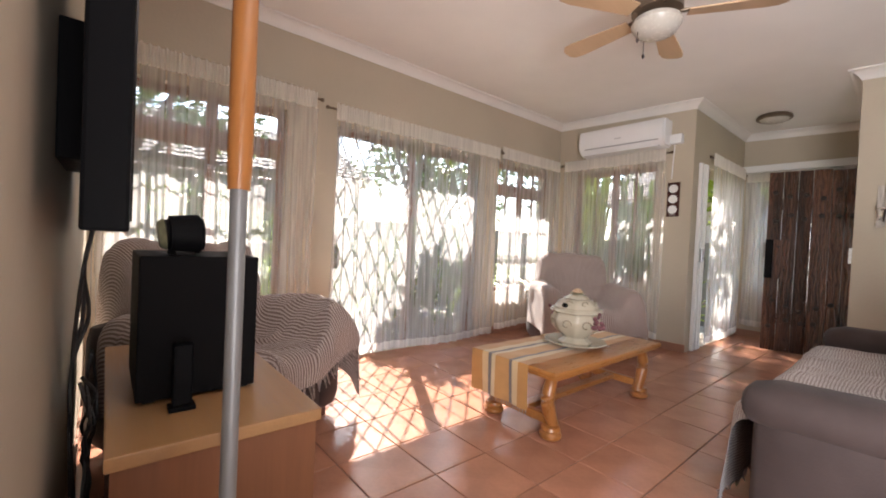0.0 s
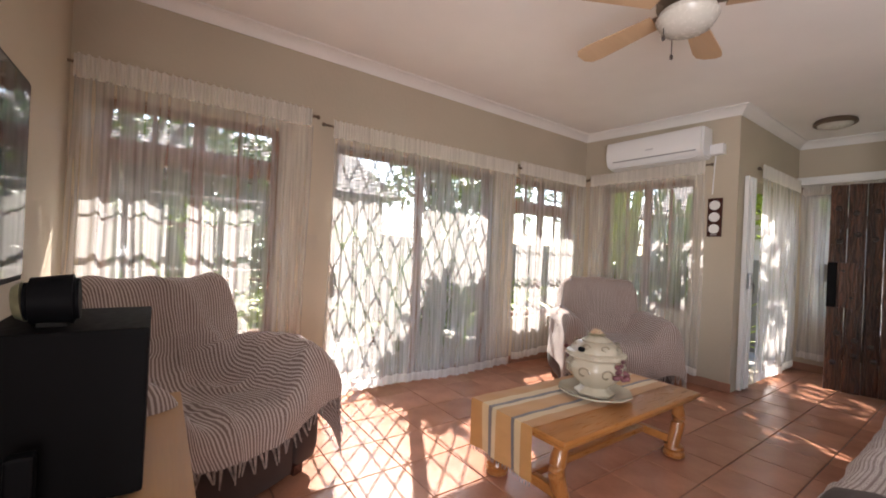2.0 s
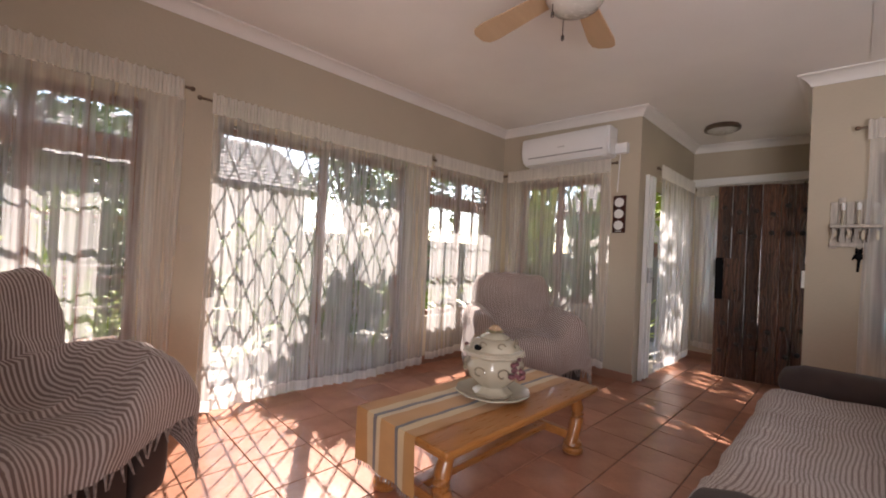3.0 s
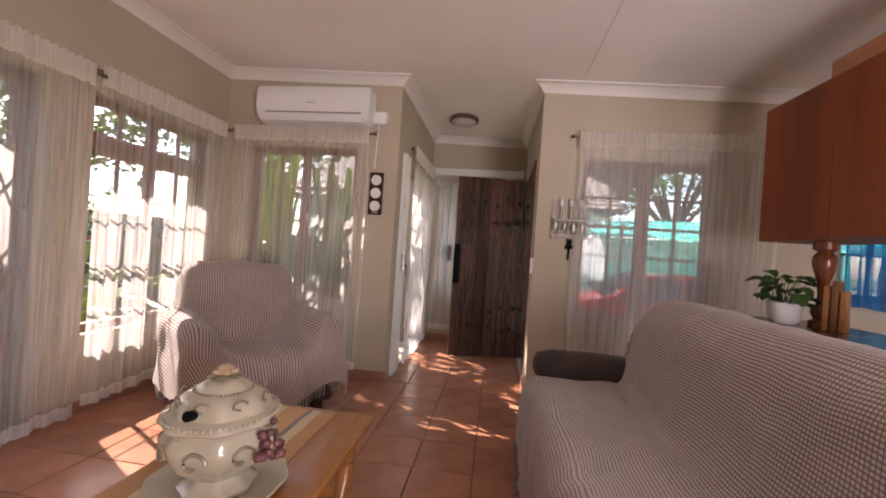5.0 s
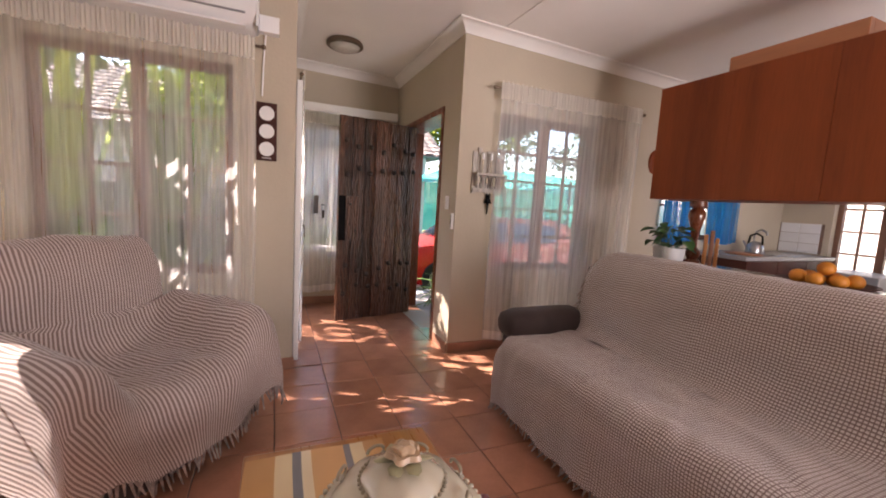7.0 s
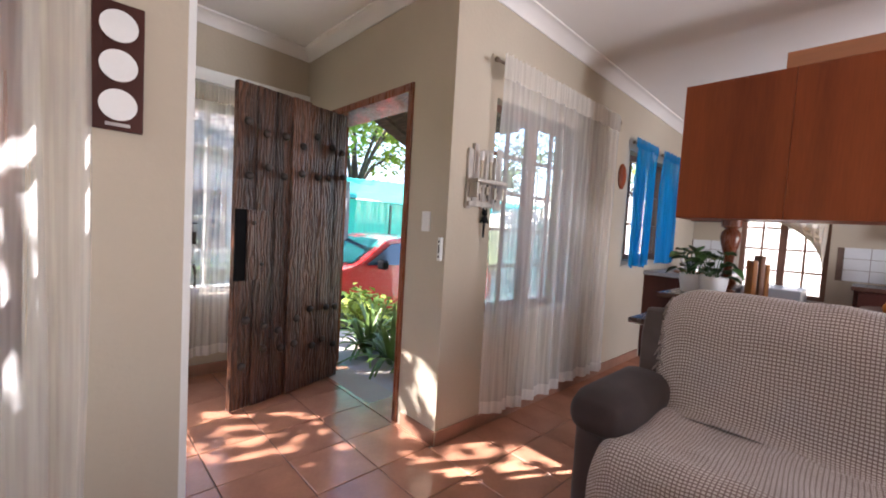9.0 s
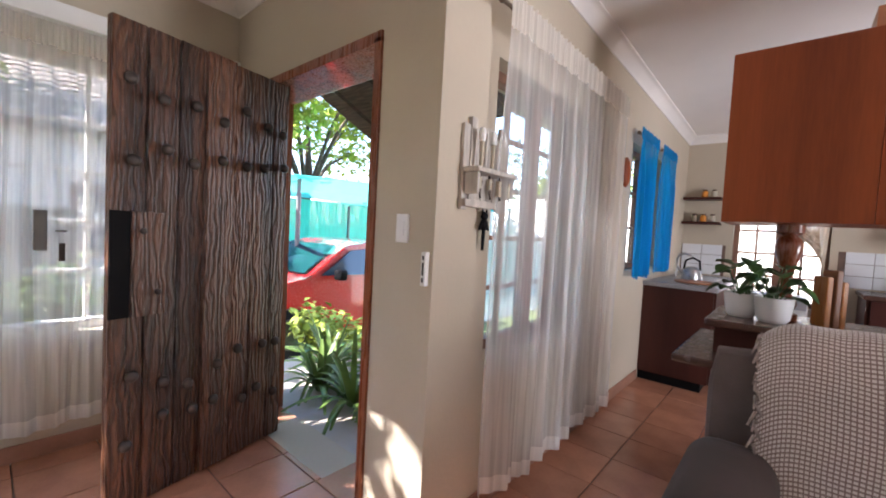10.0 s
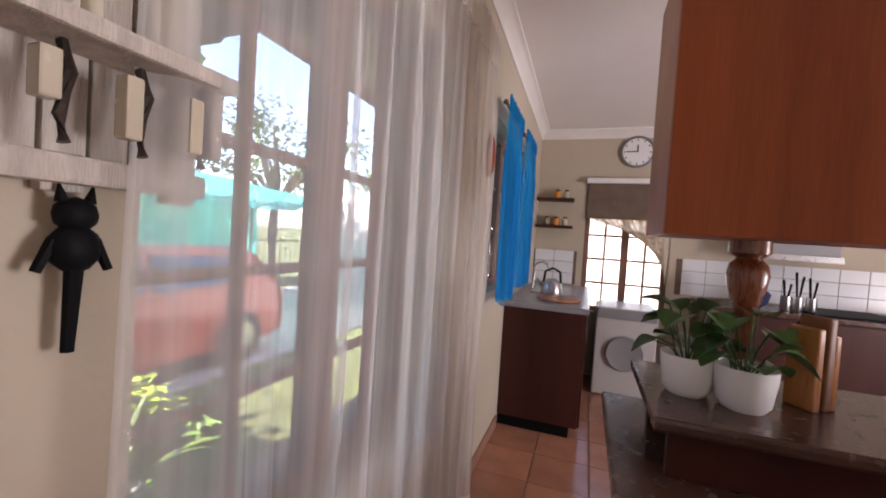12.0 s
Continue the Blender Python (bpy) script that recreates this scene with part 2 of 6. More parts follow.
M_CARGLASS = mat("dark_car_glass", (0.02, 0.04, 0.07), 0.08, 0, 0.05, 2, 20, 0.0, spec=1.0)
M_RUBBER = mat("tyre_rubber", (0.02, 0.02, 0.02), 0.8, 0, 0.1, 6, 90, 0.3)
M_NET = sheer("teal_shade_net", (0.09, 0.66, 0.58), 0.05, 0.6)
M_LEAF = mat("garden_leaf", (0.15, 0.26, 0.05), 0.5, 0, 0.35, 3, 30, 0.1, rnd=0.15)
M_LEAFY = mat("yellow_green_leaf", (0.36, 0.46, 0.05), 0.5, 0, 0.3, 3, 30, 0.1, rnd=0.15)
M_POTLEAF = mat("house_plant_leaf", (0.055, 0.13, 0.035), 0.4, 0, 0.3, 8, 40, 0.1)
M_BARK = mat("bark", (0.13, 0.095, 0.07), 0.9, 0, 0.3, 8, 40, 1.0, (3, 3, 0.6))
M_GROUND = mat("garden_soil_and_lawn", (0.14, 0.17, 0.06), 0.95, 0, 0.4, 0.9, 25, 0.6)
M_PAVE = mat("concrete_paving", (0.50, 0.46, 0.41), 0.85, 0, 0.12, 2, 50, 0.3)
M_ROOFT = mat("grey_roof_tile", (0.30, 0.25, 0.22), 0.8, 0, 0.2, 3, 30, 0.3, rnd=0.1)
M_THATCH = mat("dark_eave_timber", (0.10, 0.075, 0.055), 0.85, 0, 0.4, 6, 40, 0.8, (1, 8, 8))
M_ORANGE = mat("orange_peel", (0.75, 0.27, 0.03), 0.45, 0, 0.1, 8, 160, 0.35)
M_DRIFT = mat("whitewashed_driftwood", (0.56, 0.51, 0.45), 0.8, 0, 0.2, 7, 50, 0.6, (6, 6, 1))
M_SPLASH = mat("white_wall_tile", (0.72, 0.74, 0.76), 0.2, 0, 0.04, 4, 60, 0.02, rnd=0.04)
M_KFLOOR = mat("grey_floor_tile", (0.30, 0.31, 0.36), 0.25, 0, 0.1, 4, 60, 0.03, rnd=0.08)
M_ROPE = mat("cable_sheath", (0.02, 0.018, 0.018), 0.5, 0, 0.1, 5, 50, 0.05)
THROW = [(0.0, (0.52, 0.44, 0.40)), (0.4, (0.49, 0.41, 0.375)), (0.55, (0.19, 0.125, 0.11)), (0.9, (0.22, 0.16, 0.14))]
M_THROW = striped("striped_cotton_throw", THROW, 0.019)
M_WAFFLE = striped("waffle_cotton_throw", [(0.0, (0.20, 0.14, 0.125)), (0.3, (0.22, 0.16, 0.14)), (0.45, (0.56, 0.50, 0.46)), (0.9, (0.53, 0.47, 0.43))], 0.0135, 1, 0.28)
M_FRINGE = mat("cotton_fringe", (0.36, 0.29, 0.26), 0.9, 0, 0.4, 30, 90, 0.4)
M_RUNNER = striped("striped_table_runner", [(0.0, (0.46, 0.23, 0.07)), (0.16, (0.60, 0.46, 0.26)), (0.26, (0.15, 0.14, 0.14)), (0.31, (0.52, 0.28, 0.10)), (0.55, (0.62, 0.50, 0.31)), (0.62, (0.16, 0.15, 0.15)), (0.68, (0.60, 0.46, 0.26)), (0.80, (0.46, 0.23, 0.07))], 0.44, 1, 0, 0.85, 0.1)

for _m in (M_MAHOG, M_BARK, M_CHERRY):
    _m.node_tree.nodes["Principled BSDF"].inputs["Specular IOR Level"].default_value = 0.22
# White enamel greyed: the shade under the kitchen window is put into its colour.
M_APPLIANCE = mat("shade_greyed_enamel", (0.50, 0.49, 0.47), 0.35, 0, 0.05, 3, 80, 0.03)

# ---- building kit ----


def mesh_of(bm, name, material, smooth=False):
    me = bpy.data.meshes.new(name)
    bm.normal_update()
    bm.to_mesh(me)
    bm.free()
    me.materials.append(material)
    if smooth:
        me.shade_smooth()
        me.set_sharp_from_angle(angle=radians(42))
    return me


def part(name, bm, material, parent=None, label="", smooth=False):
    ob = new(name, mesh_of(bm, name, material, smooth))
    ob.parent = parent
    return tagged(ob, label)


def thing(name, label, category, at=(0, 0, 0), rz=0, group=""):
    ob = new(name)
    ob.empty_display_size = 0.1
    ob.matrix_world = pose(*at, 0, 0, rz)
    return tagged(ob, label, category, group)


def struct(name, bm, material, label, smooth=False, parent=None):
    return tagged(part(name, bm, material, parent, label, smooth), kind="structure")


def box(x0, x1, y0, y1, z0, z1, bev=0.0, bm=None, seg=2):
    b = bm or bmesh.new()
    g = bmesh.ops.create_cube(b, size=1)["verts"]
    bmesh.ops.scale(b, vec=(abs(x1 - x0), abs(y1 - y0), abs(z1 - z0)), verts=g)
    bmesh.ops.translate(b, vec=((x0 + x1) / 2, (y0 + y1) / 2, (z0 + z1) / 2), verts=g)
    if bev:
        es = list({e for v in g for e in v.link_edges})
        bmesh.ops.bevel(b, geom=es, offset=bev, segments=seg, profile=0.6, affect="EDGES")
    return b


def soft_box(x0, x1, y0, y1, z0, z1, bev, amount=0.01, seed=0):
    """An upholstered block: round edges, slightly uneven."""
    b = box(x0, x1, y0, y1, z0, z1)
    bmesh.ops.subdivide_edges(b, edges=b.edges[:], cuts=5, use_grid_fill=True)
    c = Vector(((x0 + x1) / 2, (y0 + y1) / 2, (z0 + z1) / 2))
    h = Vector(((x1 - x0) / 2, (y1 - y0) / 2, (z1 - z0) / 2))
    for v in b.verts:
        p = v.co - c
        inner = Vector([max(-h[i] + bev, min(h[i] - bev, p[i])) for i in range(3)])
        d = p - inner
        if d.length > 1e-6:
            p = inner + d.normalized() * bev
        puff = 1 + 0.05 * (1 - (p.x / h.x) ** 2) * (1 - (p.y / h.y) ** 2)
        p.z = p.z * puff if p.z > 0 else p.z
        v.co = c + p + noise.noise_vector(v.co * 4 + Vector((seed, 0, 0))) * amount
    return b


def rod(bm, p0, p1, r0, r1=None, seg=10):
    p0, p1 = Vector(p0), Vector(p1)
    d = p1 - p0
    m = Matrix.Translation((p0 + p1) / 2) @ d.to_track_quat("Z", "Y").to_matrix().to_4x4()
    bmesh.ops.create_cone(bm, cap_ends=True, segments=seg, radius1=r0, radius2=r0 if r1 is None else r1, depth=d.length, matrix=m)
    return bm


def tube(pts, r, seg=6):
    """A round bent cord through the points."""
    b = bmesh.new()
    pts = [Vector(p) for p in pts]
    rings = []
    for i, p in enumerate(pts):
        d = (pts[min(i + 1, len(pts) - 1)] - pts[max(i - 1, 0)]).normalized()
        q = d.to_track_quat("Z", "Y")
        rr = r[i] if isinstance(r, (list, tuple)) else r
        rings.append([b.verts.new(p + q @ Vector((rr * math.cos(a), rr * math.sin(a), 0))) for a in np.linspace(0, 2 * math.pi, seg, endpoint=False)])
    for a, c in zip(rings, rings[1:]):
        for k in range(seg):
            b.faces.new((a[k], a[(k + 1) % seg], c[(k + 1) % seg], c[k]))
    b.faces.new(rings[0][::-1]), b.faces.new(rings[-1])
    return b


def eased(pts, n=6):
    """Points along a smooth line through the given ones."""
    P = [Vector(p) for p in pts]
    P = [2 * P[0] - P[1]] + P + [2 * P[-1] - P[-2]]
    out = []
    for a, b, c, d in zip(P, P[1:], P[2:], P[3:]):
        for k in range(n):
            t = k / n
            out.append(0.5 * (2 * b + (c - a) * t + (2 * a - 5 * b + 4 * c - d) * t * t + (3 * b - a - 3 * c + d) * t ** 3))
    return out + [P[-2]]


def lathe(profile, seg=32, ripple=0.0, lobes=8, at=(0, 0, 0)):
    """A turned shape from rows of radius and height; ripple gives lobes."""
    b = bmesh.new()
    rings = []
    for r, z in profile:
        rings.append([b.verts.new((at[0] + r * (1 + ripple * math.cos(lobes * a)) * math.cos(a), at[1] + r * (1 + ripple * math.cos(lobes * a)) * math.sin(a), at[2] + z)) for a in np.linspace(0, 2 * math.pi, seg, endpoint=False)])
    for a, c in zip(rings, rings[1:]):
        for k in range(seg):
            b.faces.new((a[k], a[(k + 1) % seg], c[(k + 1) % seg], c[k]))
    if profile[0][0] > 1e-4:
        b.faces.new(rings[0][::-1])
    if profile[-1][0] > 1e-4:
        b.faces.new(rings[-1])
    bmesh.ops.remove_doubles(b, verts=b.verts[:], dist=1e-5)
    return b


def ball(bm, c, r, sx=1, sy=1, sz=1, sub=2):
    bmesh.ops.create_icosphere(bm, subdivisions=sub, radius=r, matrix=Matrix.Translation(c) @ Matrix.Diagonal((sx, sy, sz, 1)))
    return bm


def grid_sheet(fn, nu, nv, us, vs, thick=0.0):
    """A sheet from fn(u, v) -> place, with a UV map in metres (us by vs long)."""
    b = bmesh.new()
    lay = b.loops.layers.uv.new("UVMap")
    V = [[b.verts.new(fn(i / nu, j / nv)) for j in range(nv + 1)] for i in range(nu + 1)]
    for i in range(nu):
        for j in range(nv):
            f = b.faces.new((V[i][j], V[i + 1][j], V[i + 1][j + 1], V[i][j + 1]))
            for lp, (a, c) in zip(f.loops, ((i, j), (i + 1, j), (i + 1, j + 1), (i, j + 1))):
                lp[lay].uv = (a / nu * us, c / nv * vs)
    return b


def pierced(axis, p0, p1, u0, u1, z0, z1, holes):
    """A wall between the planes p0 and p1 across the axis, with openings (u0, u1, z0, z1) right through."""
    us = sorted({u0, u1, *[h[0] for h in holes], *[h[1] for h in holes]})
    zs = sorted({z0, z1, *[h[2] for h in holes], *[h[3] for h in holes]})

    def solid(i, k):
        if not (0 <= i < len(us) - 1 and 0 <= k < len(zs) - 1):
            return False
        u, z = (us[i] + us[i + 1]) / 2, (zs[k] + zs[k + 1]) / 2
        return not any(h[0] < u < h[1] and h[2] < z < h[3] for h in holes)
    b = bmesh.new()
    P = (lambda p, u, z: (p, u, z)) if axis == "x" else (lambda p, u, z: (u, p, z))
    for i in range(len(us) - 1):
        for k in range(len(zs) - 1):
            if not solid(i, k):
                continue
            a, c, d, e = us[i], us[i + 1], zs[k], zs[k + 1]
            quads = [[P(p, a, d), P(p, c, d), P(p, c, e), P(p, a, e)] for p in (p0, p1)]
            if not solid(i - 1, k):
                quads.append([P(p0, a, d), P(p1, a, d), P(p1, a, e), P(p0, a, e)])
            if not solid(i + 1, k):
                quads.append([P(p0, c, d), P(p1, c, d), P(p1, c, e), P(p0, c, e)])
            if not solid(i, k - 1):
                quads.append([P(p0, a, d), P(p1, a, d), P(p1, c, d), P(p0, c, d)])
            if not solid(i, k + 1):
                quads.append([P(p0, a, e), P(p1, a, e), P(p1, c, e), P(p0, c, e)])
            for q in quads:
                b.faces.new([b.verts.new(v) for v in q])
    bmesh.ops.remove_doubles(b, verts=b.verts[:], dist=1e-5)
    bmesh.ops.recalc_face_normals(b, faces=b.faces[:])
    return b


# ---- structure ----
WX, NY, EX, SY, CZ = 0.14, 3.35, 5.02, -4.0, 2.64   # inner faces of the west, north, east and south walls; ceiling
RX, RY0, RY1 = 6.85, 0.45, 1.68                    # the entrance recess
TH = 0.24
W1, W2, W3 = (0.28, 1.32, 0.5, 2.06), (1.74, 3.50, 0.0, 2.04), (3.78, 4.86, 0.5, 2.06)
W4, W6 = (2.06, 3.10, 0.7, 2.06), (-0.95, 0.09, 0.7, 2.03)
WB = (-2.95, -1.86, 1.02, 2.05)
WK = (3.72, 4.52, 0.66, 2.0)
WRN, WRE = (5.30, 6.55, 0.0, 2.06), (0.80, 1.56, 0.62, 2.06)
DR = (5.38, 6.60, 0.0, 2.07)

# The west opening is unseen, cut only to hold the added fill lamp.
struct("wall_west", pierced("x", WX - TH, WX, SY - TH, NY + TH, -0.4, CZ + 0.3, [(-1.55, -0.25, 0.0, 2.1)]), M_WALL, "taupe plastered wall with a rough finish")
struct("wall_north", pierced("y", NY, NY + TH, WX + 0.001, EX + TH, -0.4, CZ + 0.3, [W1, W2, W3]), M_WALL, "taupe plastered wall with curtained windows and sliding door")
struct("wall_east", pierced("x", EX, EX + TH, RY1, NY - 0.001, -0.4, CZ + 0.3, [W4]), M_WALL, "taupe plastered wall below the air conditioner")
struct("wall_dining", pierced("x", EX, EX + TH, SY - TH, RY0, -0.4, CZ + 0.3, [W6, WB]), M_WALL, "taupe plastered wall with curtained windows")
struct("wall_south", pierced("y", SY - TH, SY, WX + 0.001, EX - 0.001, -0.4, CZ + 0.3, [WK]), M_WALL, "grey-taupe plastered kitchen wall")
struct("wall_recess_north", pierced("y", RY1 + 0.001, RY1 + TH, EX + TH + 0.001, RX + TH, -0.4, CZ + 0.3, [WRN]), M_WALL, "plastered wall of the entrance with a glazed door")
struct("wall_recess_east", pierced("x", RX, RX + TH, RY0 - TH, RY1, -0.4, CZ + 0.3, [WRE]), M_WALL, "plastered wall of the entrance with a small window")
struct("wall_recess_south", pierced("y", RY0 - TH, RY0 - 0.001, EX + TH + 0.001, RX - 0.001, -0.4, CZ + 0.3, [DR]), M_WALL, "plastered wall of the entrance with the front doorway")


def rise(y):
    """The ceiling climbs a little towards the garden side."""
    return 0.025 + 0.031 * (y - 0.45)


b = box(WX - TH, EX + TH, SY - TH, NY + TH, CZ, CZ + 0.1)
box(EX + TH, RX + TH, RY0 - TH, RY1 + TH, CZ, CZ + 0.1, 0, b)
for v in b.verts:
    v.co.z += rise(v.co.y)
struct("ceiling", b, M_CEIL, "white painted board ceiling")
struct("ceiling_strip", box(1.2, EX - 0.09, 0.128, 0.156, CZ + rise(0.14) - 0.006, CZ + rise(0.14) - 0.001), M_CEIL, "thin cover strip over a ceiling board joint")


def cornice(name, pts):
    """A coved cornice along a run of wall, profile swept from point to point; the room lies to the left."""
    prof = [(0, -0.085), (0.010, -0.085), (0.014, -0.074), (0.030, -0.05), (0.054, -0.03), (0.076, -0.015), (0.085, -0.012), (0.085, 0.0), (0, 0)]
    b = bmesh.new()
    P = [Vector((*p, 0)) for p in pts]
    rings = []
    for i, p in enumerate(P):
        d0 = (p - P[i - 1]).normalized() if i else (P[1] - p).normalized()
        d1 = (P[i + 1] - p).normalized() if i < len(P) - 1 else d0
        n0, n1 = Vector((-d0.y, d0.x, 0)), Vector((-d1.y, d1.x, 0))
        n = (n0 + n1) / (1 + n0.dot(n1))
        rings.append([b.verts.new(p + n * u + Vector((0, 0, CZ + rise(p.y + n.y * u) - 0.001 + v))) for u, v in prof])
    for a, c in zip(rings, rings[1:]):
        for k in range(len(prof)):
            b.faces.new((a[k], c[k], c[(k + 1) % len(prof)], a[(k + 1) % len(prof)]))
    bmesh.ops.recalc_face_normals(b, faces=b.faces[:])
    return struct(name, b, M_CORN, "white coved cornice", True)


cornice("cornice", [(WX, SY), (EX, SY), (EX, RY0), (RX, RY0), (RX, RY1), (EX, RY1), (EX, NY), (WX, NY), (WX, SY)])


def skirting(x0, x1, y0, y1):
    struct("baseboard", box(x0, x1, y0, y1, 0.0, 0.085, 0.003, None, 1), M_SKIRT, "terracotta tile skirting")


M_SKIRT = mat("terracotta_skirting", (0.34, 0.17, 0.11), 0.5, 0, 0.15, 6, 50, 0.1)
skirting(WX, WX + 0.012, SY, NY), skirting(WX + 0.012, W2[0] - 0.02, NY - 0.012, NY), skirting(W2[1] + 0.02, EX - 0.012, NY - 0.012, NY)
skirting(EX - 0.012, EX, RY1 - 0.012, NY), skirting(EX - 0.012, EX, -2.4, RY0), skirting(EX, DR[0] - 0.05, RY0, RY0 + 0.012)
skirting(DR[1] + 0.05, RX - 0.012, RY0, RY0 + 0.012), skirting(RX - 0.012, RX, RY0, RY1)

ground = bmesh.new()
bmesh.ops.create_grid(ground, x_segments=40, y_segments=40, size=400)
for v in ground.verts:
    v.co.z = -0.42
struct("ground", ground, M_GROUND, "garden ground with sparse lawn")
struct("floor_slab", box(WX - TH, EX + TH - 0.01, SY - TH, NY + TH, -0.42, -0.012), M_GROUT, "screed with dark grout under the tiles")
struct("floor_slab_recess", box(EX + TH - 0.009, RX + TH, RY0 - TH, RY1 + TH, -0.42, -0.012), M_GROUT, "screed with dark grout under the entrance tiles")
struct("pavement_north", box(WX - 1.5, EX + 1.0, NY + TH + 0.01, 5.4, -0.42, -0.06), M_PAVE, "concrete terrace outside the sliding door")
struct("pavement_west", box(-4.5, WX - TH - 0.01, -5.0, 1.0, -0.42, -0.06), M_PAVE, "added concrete terrace outside the unseen west opening")
struct("pavement_door", box(5.0, 7.6, -1.0, RY0 - TH - 0.01, -0.42, -0.05, 0.01), M_PAVE, "concrete doorstep in front of the entrance")
struct("driveway", box(8.3, 12.5, -14, 3, -0.42, -0.40), M_PAVE, "concrete driveway beside the house")
b = box(WX - 1.0, EX + 0.75, NY + TH, 4.10, 2.52, 2.60)
struct("roof_eave_north", b, M_THATCH, "dark timber eave over the terrace")
b = bmesh.new()
for k in range(9):
    x = 5.2 + k * 0.22
    m = bmesh.ops.create_cube(b, size=1)["verts"]
    bmesh.ops.scale(b, vec=(0.2, 1.15, 0.05), verts=m)
    bmesh.ops.rotate(b, cent=(0, 0, 0), matrix=Matrix.Rotation(radians(24), 3, "X"), verts=m)
    bmesh.ops.translate(b, vec=(x, -0.32, 2.34 + (k % 2) * 0.02), verts=m)
struct("roof_eave_door", b, M_THATCH, "weathered dark timber eave over the front door")
b = box(WX - TH - 0.3, RX + TH, SY - TH - 0.3, RY0 - TH - 0.05, CZ + 0.32, CZ + 0.4)
box(WX - TH - 0.3, EX + TH, RY0 - TH - 0.05, NY + TH + 0.1, CZ + 0.32, CZ + 0.4, 0, b)
box(EX + TH, RX + TH, RY0 - TH - 0.05, RY1 + TH, CZ + 0.32, CZ + 0.4, 0, b)
struct("roof", b, M_ROOFT, "house roof above the ceilings")


def slot(axis, p, u, z):
    return (p, u, z) if axis == "x" else (u, p, z)


def bar(axis, p0, p1, u0, u1, z0, z1, bev=0.004, bm=None):
    return box(p0, p1, u0, u1, z0, z1, bev, bm, 1) if axis == "x" else box(u0, u1, p0, p1, z0, z1, bev, bm, 1)


def window(name, axis, p, hole, lights, rows, transom=None, label="", frame_mat=None, mull=0.07, thin=0.022, bars=()):
    """A wooden window in the plane p: casements side by side (lights), each with two columns of panes and its rows; a transom splits off fanlights."""
    u0, u1, z0, z1 = hole
    fm = frame_mat or M_FRAME
    w = tagged(thing(name, label, "window", slot(axis, p, (u0 + u1) / 2, z0)), kind="structure")
    o = w.matrix_world.translation
    fw = 0.05

    def add(nm, a0, a1, b0, b1, d=0.03, m=None):
        bm = bar(axis, p - d, p + d, a0, a1, b0, b1)
        bmesh.ops.translate(bm, vec=-o, verts=bm.verts[:])
        return part(nm, bm, m or fm, w)
    add("window_frame", u0, u1, z1 - fw, z1), add("window_frame", u0, u1, z0, z0 + fw)
    add("window_frame", u0, u0 + fw, z0 + fw, z1 - fw), add("window_frame", u1 - fw, u1, z0 + fw, z1 - fw)
    step = (u1 - u0 - 2 * fw + mull) / lights
    zones = [(z0 + fw, z1 - fw, rows)]
    if transom:
        add("transom", u0 + fw, u1 - fw, transom[0], transom[1])
        zones = [(z0 + fw, transom[0], rows), (transom[1], z1 - fw, transom[2])]
    for i in range(lights):
        a = u0 + fw + i * step
        c = a + step - mull
        if i:
            add("mullion", a - mull, a, z0 + fw, z1 - fw, 0.027)
        for zz0, zz1, nr in zones:
            mid = (a + c) / 2
            add("glazing_bar", mid - thin / 2, mid + thin / 2, zz0, zz1, 0.014)
            for r in range(nr):
                zb, zt = zz0 + (zz1 - zz0) * r / nr, zz0 + (zz1 - zz0) * (r + 1) / nr
                if r:
                    add("glazing_bar", a, mid - thin / 2, zb - thin / 2, zb + thin / 2, 0.0135)
                    add("glazing_bar", mid + thin / 2, c, zb - thin / 2, zb + thin / 2, 0.0135)
                for e0, e1 in ((a, mid - thin / 2), (mid + thin / 2, c)):
                    g = add("pane", e0, e1, zb + (thin / 2 if r else 0), zt - (thin / 2 if r < nr - 1 else 0), 0.002, M_GLASS)
                    g.visible_shadow = False
    for zb in bars:
        bm = bmesh.new()
        q = p - 0.06
        rod(bm, slot(axis, q, u0 - 0.01, zb), slot(axis, q, u1 + 0.01, zb), 0.006, None, 6)
        bmesh.ops.translate(bm, vec=-o, verts=bm.verts[:])
        part("burglar_bar", bm, M_GATE, w, "thin steel burglar bar")
    bm = bar(axis, p - 0.10 if p > 0 else p - 0.02, p + 0.16 if p > 0 else p + 0.1, u0 - 0.0, u1 + 0.0, z0 - 0.03, z0 - 0.002)
    if z0 > 0.1:
        bmesh.ops.translate(bm, vec=-o, verts=bm.verts[:])
        part("window_sill", bm, M_SKIRT, w)
    return w


window("window_1", "y", NY + 0.11, W1, 2, 3, (1.68, 1.82, 1), "brown wooden window with fanlights behind a sheer curtain", bars=(0.75, 1.0, 1.25, 1.5))
window("window_2", "y", NY + 0.11, W3, 2, 2, (1.68, 1.82, 1), "brown wooden corner window with fanlights behind a sheer", bars=(0.8, 1.1, 1.4))
window("window_3", "x", EX + 0.11, W4, 2, 4, None, "brown wooden cottage-pane window behind a sheer curtain")
window("window_4", "x", EX + 0.11, W6, 2, 5, None, "dark wooden cottage-pane window behind a sheer curtain", mull=0.10)
window("window_5", "x", EX + 0.11, WB, 2, 3, None, "wooden kitchen window behind a turquoise curtain")
window("window_6", "y", SY - 0.11, WK, 2, 5, None, "brown wooden kitchen window with small panes")
window("window_7", "x", RX + 0.11, WRE, 1, 5, None, "white painted window with small panes beside the entrance", M_WHITE)


